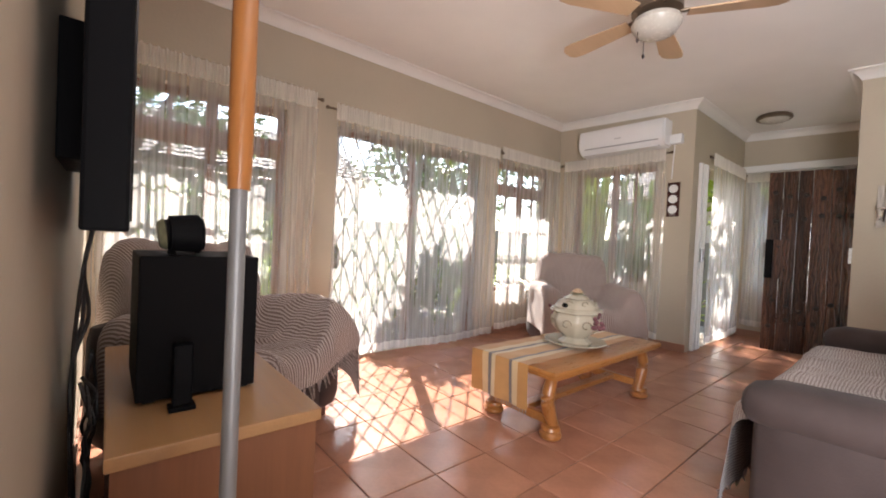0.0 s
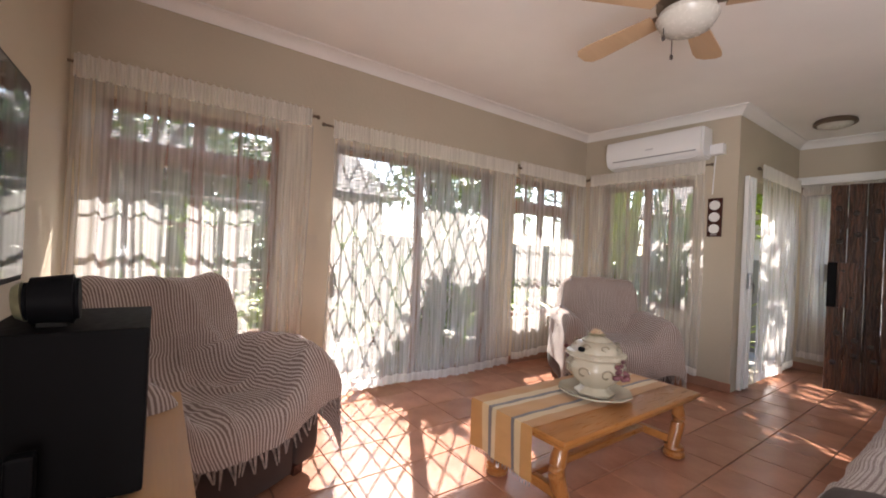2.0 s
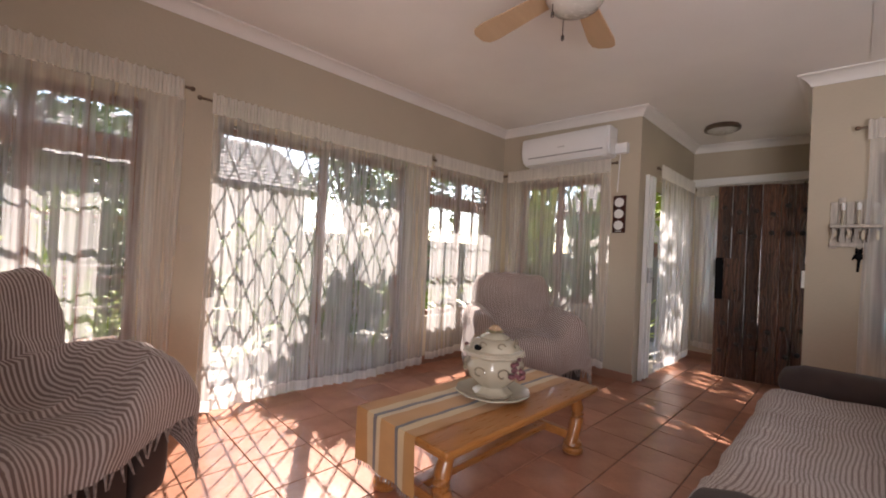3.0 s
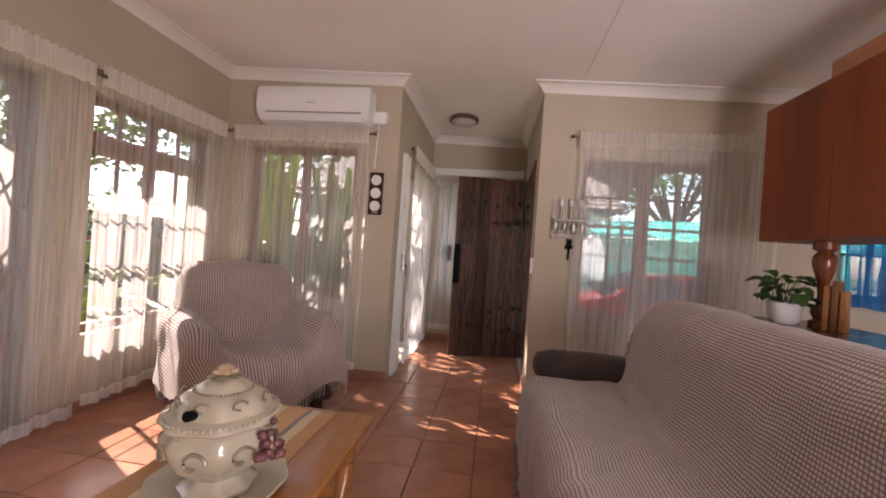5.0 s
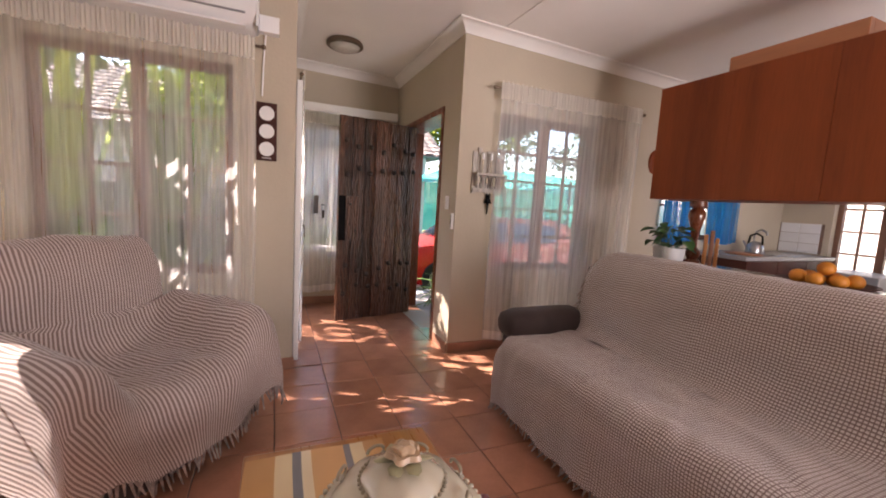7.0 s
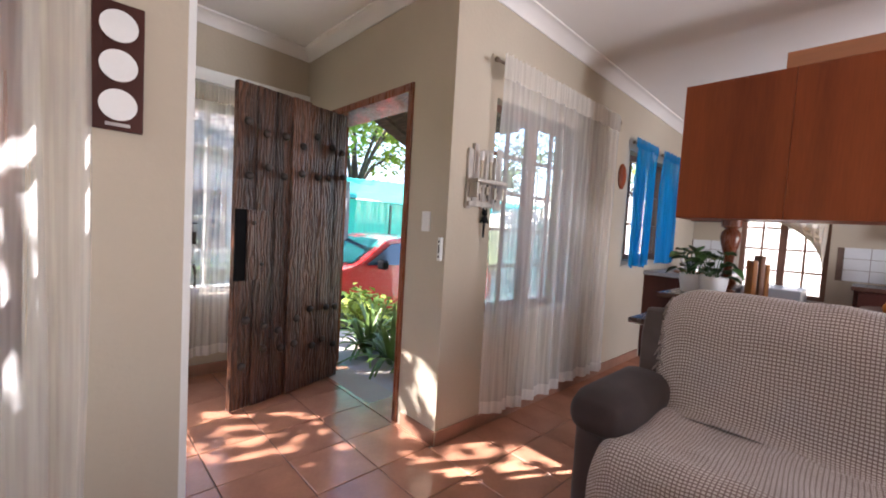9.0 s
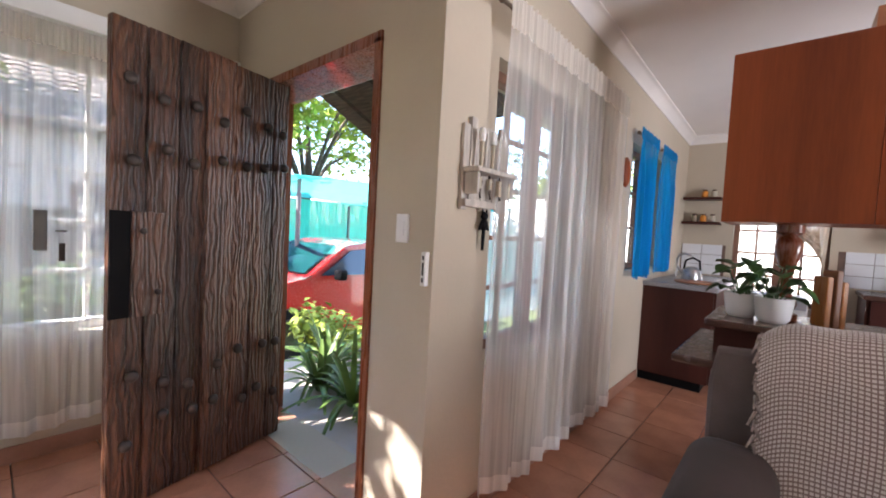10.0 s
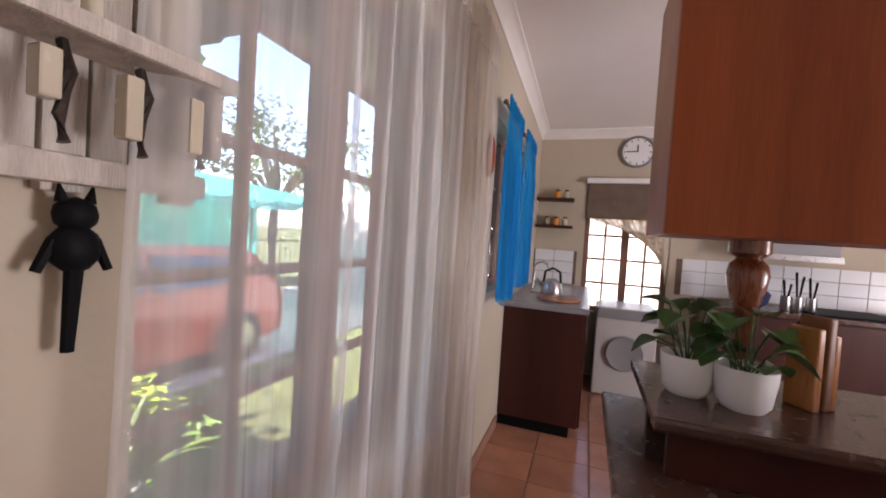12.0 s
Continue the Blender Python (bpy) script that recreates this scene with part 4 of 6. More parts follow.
def throw_sheet(halfw, path, arm, side_drop, nu=64, nv=56, wob=0.012, seed=0, out=0.012, crease=0.0):
    """A cloth laid over a seat. path: rows of depth, height and arm height from the back's rear edge, over the back and seat, to the front hem; arm: inner half width and arm width."""
    P = [Vector(p) for p in path]
    L = [0]
    for a, c in zip(P, P[1:]):
        L.append(L[-1] + math.hypot(c.x - a.x, c.y - a.y))

    def along(v):
        s = v * L[-1]
        for i in range(len(P) - 1):
            if s <= L[i + 1] + 1e-9:
                f = (s - L[i]) / max(1e-6, L[i + 1] - L[i])
                return P[i].lerp(P[i + 1], f)
        return P[-1]

    def smooth(v):
        n, acc = 5, Vector((0, 0, 0))
        for k in range(-n, n + 1):
            acc += along(min(1, max(0, v + k * 0.007)))
        return acc / (2 * n + 1)
    inner, aw = arm
    total = halfw + side_drop + 0.25

    def lateral(d, h, a):
        pts = [(0.0, h), (inner * 0.6, h)]
        if a > h + 0.02:
            pts += [(inner - 0.05, h + 0.02), (inner + 0.01, h + (a - h) * 0.7), (inner + 0.07, a + 0.005), (inner + aw * 0.7, a), (inner + aw, a - 0.05)]
        else:
            pts += [(halfw - 0.05, h), (halfw, h - 0.05)]
        x = pts[-1][0]
        pts += [(x + 0.02, max(0.06, pts[-1][1] - side_drop))]
        return pts

    def fn(u, v):
        c = smooth(v)
        s = (u - 0.5) * 2
        pts = lateral(c.x, c.y, c.z)
        ls = [0]
        for a, e in zip(pts, pts[1:]):
            ls.append(ls[-1] + math.hypot(e[0] - a[0], e[1] - a[1]))
        q = abs(s) * ls[-1]
        acc = Vector((0, 0))
        for k in range(-3, 4):
            sg = -1 if q + k * 0.018 < 0 else 1
            qq = min(ls[-1], abs(q + k * 0.018))
            for i in range(len(pts) - 1):
                if qq <= ls[i + 1] + 1e-9:
                    f = (qq - ls[i]) / max(1e-6, ls[i + 1] - ls[i])
                    w2 = Vector(pts[i]).lerp(Vector(pts[i + 1]), f)
                    acc += Vector((w2.x * sg, w2.y))
                    break
        acc /= 7
        x = math.copysign(acc.x, s)
        w = noise.noise_vector(Vector((x * 2.6 + seed, c.x * 2.2, acc.y * 2.4))) * wob * 2.2 + noise.noise_vector(Vector((x * 7 + seed, c.x * 6, acc.y * 5))) * wob * 0.8
        if crease:
            q2 = Vector((x * 3.1 + c.x * 1.7 + seed, c.x * 2.0 - x * 1.1, acc.y * 1.6))
            ridge = max(0.0, 1 - 3.2 * abs(noise.noise(q2))) ** 1.6 + 0.5 * max(0.0, 1 - 3.5 * abs(noise.noise(q2 * 2.1))) ** 2
            w = w + Vector((math.copysign(0.35, s) * (abs(s) > 0.5), -0.45, 0.9)) * ridge * crease
        fold = (0.012 + crease * 0.5) * math.sin(x * 26 + seed) * max(0, 0.4 - acc.y) * (1 if v > 0.7 else 0.3)
        return (x + w.x, c.x - fold + w.y - out * (v > 0.5), max(0.02, acc.y + abs(w.z) + 0.012))
    return grid_sheet(fn, nu, nv, total * 2, L[-1]), fn


def fringe(fn, n, length=0.07, seed=0, edge="front", down=True):
    rng = random.Random(seed)
    b = bmesh.new()
    for k in range(n):
        s = 0.03 + 0.94 * k / n
        p = Vector(fn(s, 1.0) if edge == "front" else fn(0.0 if edge == "left" else 1.0, s))
        d = Vector((rng.uniform(-0.02, 0.02), rng.uniform(-0.03, 0.01), -length * rng.uniform(0.8, 1.1)))
        q = p + d
        q.z = max(0.004, q.z)
        rod(b, p + Vector((0, 0, 0.005)), q, 0.007, 0.003, 5)
    return b


def armchair(at, rz, label, seed, hem=0.10, crease=0.016):
    c = thing("armchair", "dark brown upholstered armchair under a " + "draped cotton throw", "armchair", at, rz, "armchairs")
    part("base", soft_box(-0.32, 0.32, -0.40, 0.32, 0.04, 0.30, 0.03, 0.004, seed), M_LEATHER, c, "", True)
    part("seat_cushion", soft_box(-0.31, 0.31, -0.42, 0.25, 0.28, 0.43, 0.05, 0.005, seed), M_LEATHER, c, "", True)
    bm = soft_box(-0.36, 0.36, 0.21, 0.39, 0.25, 0.90, 0.08, 0.006, seed)
    part("backrest", bm, M_LEATHER, c, "", True)
    for s in (-1, 1):
        part("armrest", soft_box(s * 0.42 - 0.10, s * 0.42 + 0.10, -0.40, 0.34, 0.05, 0.63, 0.07, 0.005, seed + s), M_LEATHER, c, "", True)
        part("foot", box(s * 0.40 - 0.03, s * 0.40 + 0.03, -0.35, -0.28, 0, 0.05), M_MAHOG, c)
        part("foot", box(s * 0.40 - 0.03, s * 0.40 + 0.03, 0.22, 0.29, 0, 0.05), M_MAHOG, c)
    path = [(0.44, 0.45, 0.0), (0.43, 0.90, 0.0), (0.37, 0.985, 0.0), (0.24, 0.98, 0.0), (0.19, 0.84, 0.45), (0.15, 0.60, 0.66), (0.10, 0.46, 0.665), (-0.15, 0.44, 0.665), (-0.40, 0.45, 0.655), (-0.455, 0.40, 0.60), (-0.475, hem, hem + 0.08)]
    bm, fn = throw_sheet(0.38, path, (0.31, 0.22), 0.40, 84, 72, seed=seed, crease=crease)
    t = thing("throw_blanket", label, "throw", at, rz, "armchair throws")
    c.scale = t.scale = (0.96, 1, 1)
    part("cloth", bm, M_THROW, t, "", True)
    part("fringe", fringe(fn, 52, 0.06, seed), M_FRINGE, t, "knotted tassels along the hem")


armchair((4.20, 2.46, 0), -38, "striped brown and cream cotton throw on the corner armchair", 3)
armchair((0.74, 2.46, 0), 28, "striped brown and cream cotton throw on the window armchair", 11, 0.26, 0.03)


def sofa():
    x0, x1 = 2.02, 4.23
    cx, y = (x0 + x1) / 2, 0.05
    s = thing("sofa", "long grey-brown suede sofa partly covered by throws", "sofa", (cx, y, 0), 180)
    hw = (x1 - x0) / 2
    part("base", soft_box(-hw + 0.14, hw - 0.14, -0.40, 0.32, 0.03, 0.29, 0.04, 0.004, 1), M_GREYSUEDE, s, "", True)
    for k in range(3):
        w = (2 * hw - 0.44) / 3
        a = -hw + 0.22 + k * w
        part("seat_cushion", soft_box(a, a + w - 0.01, -0.44, 0.12, 0.27, 0.425, 0.055, 0.005, k), M_GREYSUEDE, s, "", True)
        part("back_cushion", soft_box(a, a + w - 0.01, 0.18, 0.34, 0.42, 0.92, 0.07, 0.008, k + 9), M_GREYSUEDE, s, "", True)
    part("back_frame", soft_box(-hw + 0.02, hw - 0.02, 0.24, 0.41, 0.04, 0.90, 0.06, 0.005, 4), M_GREYSUEDE, s, "", True)
    for q in (-1, 1):
        bm = soft_box(q * (hw - 0.12) - 0.12, q * (hw - 0.12) + 0.12, -0.40, 0.36, 0.03, 0.55, 0.10, 0.006, 5 + q)
        part("armrest", bm, M_LEATHER, s, "", True)
        part("arm_pad", soft_box(q * (hw - 0.12) - 0.125, q * (hw - 0.12) + 0.125, -0.44, 0.20, 0.44, 0.62, 0.085, 0.006, 7 + q), M_LEATHER, s, "dark brown padded arm top", True)
    path = [(0.45, 0.62, 0), (0.44, 0.93, 0), (0.37, 1.00, 0), (0.24, 0.995, 0), (0.15, 0.88, 0), (0.09, 0.60, 0), (0.05, 0.49, 0), (-0.02, 0.475, 0)]
    bm, fn = throw_sheet(hw - 0.18, path, (hw - 0.2, 0.1), 0.02, 110, 40, 0.009, 2)
    t = thing("sofa_throw", "brown and cream waffle-weave throw over the sofa's back", "throw", (cx, y, 0), 180, "sofa throws")
    part("cloth", bm, M_WAFFLE, t, "", True)
    part("fringe", fringe(fn, 46, 0.035, 4, "left"), M_FRINGE, t, "knotted tassels at the side edge"), part("fringe", fringe(fn, 46, 0.035, 5, "right"), M_FRINGE, t, "knotted tassels at the side edge")
    path = [(0.13, 0.50, 0), (0.05, 0.482, 0), (-0.2, 0.47, 0), (-0.42, 0.475, 0), (-0.475, 0.42, 0), (-0.49, 0.25, 0), (-0.50, 0.04, 0)]
    bm, fn = throw_sheet(hw - 0.17, path, (hw - 0.2, 0.1), 0.02, 110, 44, 0.010, 6, crease=0.012)
    t = thing("sofa_throw", "brown and cream waffle-weave throw over the sofa's seat", "throw", (cx, y, 0), 180, "sofa throws")
    part("cloth", bm, M_WAFFLE, t, "", True)
    part("hem", fringe(fn, 70, 0.02, 8), M_FRINGE, t, "short tassels along the hem")


sofa()


def coffee_table():
    t = thing("coffee_table", "varnished pine coffee table with curved legs and stretcher", "coffee table", (2.72, 1.585, 0))
    L, D, H = 0.665, 0.31, 0.405
    part("tabletop", box(-L, L, -D, D, H - 0.03, H, 0.012, None, 3), M_PINE, t, "", True)
    part("top_moulding", box(-L + 0.018, L - 0.018, -D + 0.018, D - 0.018, H - 0.048, H - 0.0305, 0.006), M_PINE, t, "", True)
    part("apron", box(-0.52, 0.52, -0.21, -0.19, H - 0.10, H - 0.048, 0.003), M_PINE, t), part("apron", box(-0.52, 0.52, 0.19, 0.21, H - 0.10, H - 0.048, 0.003), M_PINE, t)
    for sx in (-1, 1):
        for sy in (-1, 1):
            pts, rr = [], []
            for k in range(13):
                f = k / 12
                pts.append((sx * (0.545 + 0.045 * math.sin(f * math.pi * 1.2)), sy * 0.215, H - 0.05 - f * (H - 0.10)))
                rr.append(0.030 + 0.010 * math.sin(f * math.pi))
            part("leg", tube(pts, rr, 12), M_PINEZ, t, "", True)
            part("foot", lathe([(0.0, 0.0), (0.05, 0.0), (0.062, 0.012), (0.062, 0.03), (0.05, 0.042), (0.056, 0.055), (0.05, 0.07), (0.03, 0.075), (0, 0.075)], 20, at=(sx * 0.55, sy * 0.215, 0)), M_PINEZ, t, "", True)
        part("end_rail", box(sx * 0.55 - 0.02, sx * 0.55 + 0.02, -0.2, 0.2, 0.075, 0.125, 0.006), M_PINE, t)
    part("stretcher", box(-0.53, 0.53, -0.035, 0.035, 0.085, 0.12, 0.008), M_PINE, t)
    r = thing("table_runner", "striped orange, cream and grey table runner hanging over one end", "table runner", (2.72, 1.585, 0))
    top = H + 0.004

    def fn(u, v):
        s = u * 1.55
        y = -0.14 + v * 0.44 + 0.006 * math.sin(s * 6)
        if s < 0.25:
            return (-L - 0.012 - 0.01 * math.sin(v * 14) * (0.25 - s) * 3, y - 0.02 * (0.25 - s), top - 0.25 + s)
        return (-L + (s - 0.25) - 0.010, y, top + 0.0015 * math.sin(s * 30 + v * 9))
    part("cloth", grid_sheet(fn, 80, 20, 1.55, 0.44), M_RUNNER, r, "", True)
    bm = bmesh.new()
    for k in range(24):
        p0 = Vector(fn(0, (k + 0.5) / 24))
        rod(bm, p0, p0 + Vector((-0.002, 0.002 * math.sin(k * 3), -0.022)), 0.003, 0.002, 5)
    part("fringe", bm, M_FRINGE, r, "short fringe at the hanging end")
    p = thing("serving_plate", "round cream ceramic plate under the tureen", "plate", (2.71, 1.575, top + 0.004))
    p.scale = (1.15, 1.15, 1)
    part("dish", lathe([(0, 0), (0.10, 0.0), (0.165, 0.02), (0.178, 0.028), (0.176, 0.033), (0.155, 0.024), (0.1, 0.008), (0, 0.008)], 40, 0.02, 10), M_CERAMIC, p, "", True)
    u = thing("soup_tureen", "ornate cream ceramic tureen with lid, scrolls and flowers", "tureen", (2.71, 1.575, top + 0.014), 78)
    u.scale = (1.22, 1.22, 1.15)
    part("body", lathe([(0, 0), (0.085, 0.0), (0.09, 0.012), (0.068, 0.028), (0.062, 0.04), (0.085, 0.06), (0.115, 0.09), (0.132, 0.13), (0.133, 0.15), (0.12, 0.17), (0.122, 0.182), (0.138, 0.194), (0.132, 0.203), (0, 0.203)], 64, 0.035, 8), M_CERAMIC, u, "", True)
    lid = part("lid", lathe([(0.132, 0.203), (0.13, 0.21), (0.115, 0.217), (0.108, 0.235), (0.088, 0.256), (0.066, 0.264), (0.062, 0.274), (0.035, 0.29), (0, 0.296)], 64, 0.03, 8), M_CERAMIC, u, "domed lid with a ladle hole", True)
    bm = bmesh.new()
    rod(bm, (-0.018, 0.085, 0.226), (-0.026, 0.122, 0.236), 0.013, None, 14)
    part("ladle_hole", bm, M_BLACK, lid)
    bm = bmesh.new()
    for k in range(60):
        a = k * math.pi / 30
        ball(bm, (0.1335 * math.cos(a), 0.1335 * math.sin(a), 0.205), 0.0055, 1, 1, 1, 1)
    tagged(part("beaded_rim", bm, M_CERAMIC, lid, "beaded edge", True), "beaded edge", kind="stuff")
    bm = bmesh.new()
    for k in range(44):
        a = k * math.pi / 22
        ball(bm, (0.068 * math.cos(a), 0.068 * math.sin(a), 0.266), 0.004, 1, 1, 1, 1)
    tagged(part("beaded_ring", bm, M_CERAMICG, lid, "small beads round the knob", True), "small beads round the knob", kind="stuff")
    bm = bmesh.new()
    rng = random.Random(8)
    bm.free()
    bm = lathe([(0, 0.294), (0.014, 0.297), (0.027, 0.306), (0.024, 0.315), (0.016, 0.313), (0.017, 0.322), (0.009, 0.326), (0, 0.320)], 36, 0.16, 5)
    part("rose_knob", bm, M_ROSE, lid, "pale rose-shaped knob", True)
    bm = bmesh.new()
    for k in range(6):
        a = k * 1.05
        ball(bm, (0.028 * math.cos(a), 0.028 * math.sin(a), 0.298), 0.011, 1.4 * abs(math.cos(a)) + 0.6, 1.4 * abs(math.sin(a)) + 0.6, 0.35, 1)
    part("leaf_wreath", bm, M_LEAFC, lid, "green ceramic leaves", True)
    for s in (-1, 1):
        part("handle", tube([(s * 0.125, 0, 0.18), (s * 0.155, 0, 0.185), (s * 0.165, 0, 0.15), (s * 0.135, 0, 0.11)], 0.009, 8), M_CERAMIC, u, "", True)
        bm = bmesh.new()
        for k in range(16):
            ball(bm, (s * (0.165 + rng.uniform(-0.024, 0.026)), rng.uniform(-0.036, 0.036), 0.15 + rng.uniform(-0.035, 0.045)), rng.uniform(0.010, 0.015), 1, 1, 1, 1)
        part("flower_ornament", bm, M_FLOWER, u, "mauve ceramic flowers on the handle", True)
    for k in range(8):
        a = math.pi / 8 + k * math.pi / 4
        c, s = math.cos(a), math.sin(a)
        pts = []
        for i in range(14):
            f = i / 13 * 5.2
            rr = 0.030 * (1 - i / 22)
            tang = rr * math.cos(f)
            pts.append((c * 0.132 - s * tang, s * 0.132 + c * tang, 0.125 + rr * math.sin(f)))
        part("scroll", tube(pts, 0.0042, 6), M_CERAMICG, u, "", True)
        pts = [(c * 0.104 - s * 0.016 * math.cos(f), s * 0.104 + c * 0.016 * math.cos(f), 0.247 + 0.012 * math.sin(f)) for f in np.linspace(0, 4.8, 11)]
        part("scroll", tube(pts, 0.0032, 5), M_CERAMICG, lid, "", True)


coffee_table()


def television():
    t = thing("television", "black flat television mounted on the west wall", "television", (WX, 0.907, 1.066))
    part("casing", box(0.055, 0.118, 0, 1.02, 0, 0.60, 0.006), M_BLACK, t)
    part("screen", box(0.1185, 0.121, 0.012, 1.008, 0.018, 0.588), M_SCREEN, t, "glossy dark screen")
    part("bracket", box(0.001, 0.055, 0.35, 0.65, 0.15, 0.45, 0.004), M_BLACK, t)
    for k, (y, z) in enumerate(((0.02, -0.35), (0.045, -0.40), (0.06, -0.42))):
        c = thing("television_cable", "black cable hanging down the wall from the television", "cable", (WX + 0.03, 1.32, 1.07), 0, "television cables")
        part("cord", tube(eased([(0.035, y - 0.02, 0.0), (0.02, y - 0.03, -0.1), (0.01 + 0.01 * k, y, -0.22), (0.004, 0.04, -0.33), (0.004, 0.03, -0.5), (0.01, 0.05 + 0.05 * k, -0.72), (0.02, 0.16 + 0.04 * k, -0.86 - 0.02 * k), (0.05, 0.3, -0.99)]), 0.0045, 6), M_ROPE, c, "", True)
    for k in range(5):
        c = thing("power_cable", "dark tangled cable behind the television stand", "cable", (WX + 0.05, 1.36, 0.1), 0, "tangled cables")
        rng = random.Random(30 + k)
        pts = [(0.03 * rng.random(), -0.08 + 0.05 * k + rng.uniform(-0.05, 0.05), 0.62 - 0.08 * i + rng.uniform(-0.03, 0.03)) for i in range(9)]
        part("cord", tube(eased(pts), 0.004, 6), M_ROPE, c, "", True)


television()


def tv_stand():
    s = thing("tv_stand", "light oak veneer television stand with brown sides", "tv stand", (0.235, 1.10, 0))
    part("top", box(0, 0.455, 0, 0.98, 0.575, 0.607, 0.004), M_OAK, s)
    part("side_panel", box(0.01, 0.445, 0.01, 0.03, 0, 0.575, 0.002), M_OAKD, s), part("side_panel", box(0.01, 0.445, 0.95, 0.97, 0, 0.575, 0.002), M_OAKD, s)
    part("back_panel", box(0.012, 0.022, 0.03, 0.95, 0.05, 0.575), M_OAKD, s)
    part("shelf", box(0.022, 0.435, 0.03, 0.95, 0.28, 0.30), M_OAK, s), part("plinth", box(0.022, 0.425, 0.03, 0.95, 0.0, 0.06), M_OAKD, s)
    for y in (0.03, 0.49):
        d = part("door", box(0.43, 0.446, y + 0.002, y + 0.456, 0.062, 0.572, 0.002), M_OAK, s)
        part("handle", box(0.446, 0.462, y + 0.21, y + 0.26, 0.5, 0.512, 0.002), M_STEEL, d)
    b = thing("subwoofer", "large black boxed loudspeaker on the television stand", "loudspeaker", (0.295, 1.36, 0.607))
    part("cabinet", box(0, 0.29, 0, 0.36, 0.008, 0.394, 0.006), M_BLACKW, b)
    for x in (0.03, 0.26):
        for y in (0.03, 0.33):
            part("foot", box(x - 0.014, x + 0.014, y - 0.014, y + 0.014, 0, 0.008), M_RUBBER, b)
    c = thing("centre_speaker", "small black rounded loudspeaker with a pale end cap", "loudspeaker", (0.39, 1.46, 1.001), 15)
    bm = bmesh.new()
    rod(bm, (-0.035, 0, 0.058), (0.055, -0.02, 0.062), 0.052, 0.058, 28)
    bmesh.ops.bevel(bm, geom=[e for e in bm.edges if len(e.link_faces) == 2 and any(len(f.verts) > 4 for f in e.link_faces)], offset=0.010, segments=3, affect="EDGES")
    part("body", bm, M_BLACK, c, "", True)
    bm = bmesh.new()
    rod(bm, (-0.050, 0.004, 0.056), (-0.0352, 0, 0.058), 0.036, 0.046, 24)
    part("end_cap", bm, M_LEAFC, c, "pale green end cap", True)
    part("foot", box(-0.02, 0.035, -0.035, 0.025, 0, 0.012, 0.003), M_RUBBER, c)
    d = thing("satellite_speaker", "slim black loudspeaker standing on the television stand", "loudspeaker", (0.36, 1.27, 0.607))
    part("stand", box(0, 0.06, 0, 0.05, 0, 0.012, 0.003), M_BLACK, d), part("body", box(0.008, 0.052, 0.008, 0.044, 0.012, 0.17, 0.006), M_BLACK, d)


tv_stand()
p = thing("cleaning_pole", "grey telescopic pole with a light wooden upper handle", "pole", (0.385, 0.755, 0))
part("tube", lathe([(0.0, 0.0), (0.0125, 0.0), (0.0125, 1.15), (0, 1.15)], 16), M_GREYSTEEL, p, "", True)
part("handle", lathe([(0.0, 1.14), (0.0165, 1.14), (0.0185, 1.20), (0.018, 1.85), (0.01, 1.88), (0, 1.88)], 18), M_PINEZ, p, "turned wooden handle", True)
part("foot", lathe([(0.03, 0), (0.03, 0.012), (0.014, 0.03), (0, 0.03)], 16), M_RUBBER, p)

# ---- kitchen and bar ----


def hanging_cabinet():
    c = thing("hanging_cabinet", "cherry veneer wall cabinet hung over the bar counter", "cabinet", (2.2, -1.22, 1.385))
    L = 4.285 - 2.2
    for a, e in ((0, 0.52), (0.52, 1.04), (1.04, 1.56), (1.56, L)):
        part("back_panel", box(a + 0.0008, e - 0.0008, 0.355, 0.375, 0, 0.81, 0.0015), M_CHERRY, c, "cherry panel facing the lounge")
    part("end_panel", box(L - 0.018, L, 0, 0.354, 0.0, 0.81, 0.002), M_CHERRYX, c, "pale edged end panel"), part("end_panel", box(0, 0.018, 0, 0.354, 0.0, 0.81, 0.002), M_CHERRYX, c)
    part("bottom", box(0.019, L - 0.019, 0, 0.354, 0.0, 0.018), M_CHERRY, c), part("top", box(0.019, L - 0.019, 0, 0.354, 0.79, 0.809), M_CHERRY, c)
    n = 5
    for k in range(n):
        a = 0.02 + (L - 0.04) * k / n
        d = part("door", box(a + 0.002, a + (L - 0.04) / n - 0.002, -0.018, -0.001, 0.004, 0.806, 0.002), M_CHERRY, c)
        part("handle", box(a + 0.03, a + 0.045, -0.04, -0.018, 0.1, 0.2, 0.003), M_STEEL, d)
    b = thing("storage_board", "light wooden board box lying on top of the cabinet", "box", (3.15, -1.12, 2.196))
    part("front", box(0, 0.66, 0.23, 0.27, 0, 0.085, 0.003), M_CHERRYX, b), part("side", box(0, 0.02, 0, 0.229, 0, 0.085, 0.002), M_CHERRYX, b), part("side", box(0.64, 0.66, 0, 0.229, 0, 0.085, 0.002), M_CHERRYX, b)


hanging_cabinet()


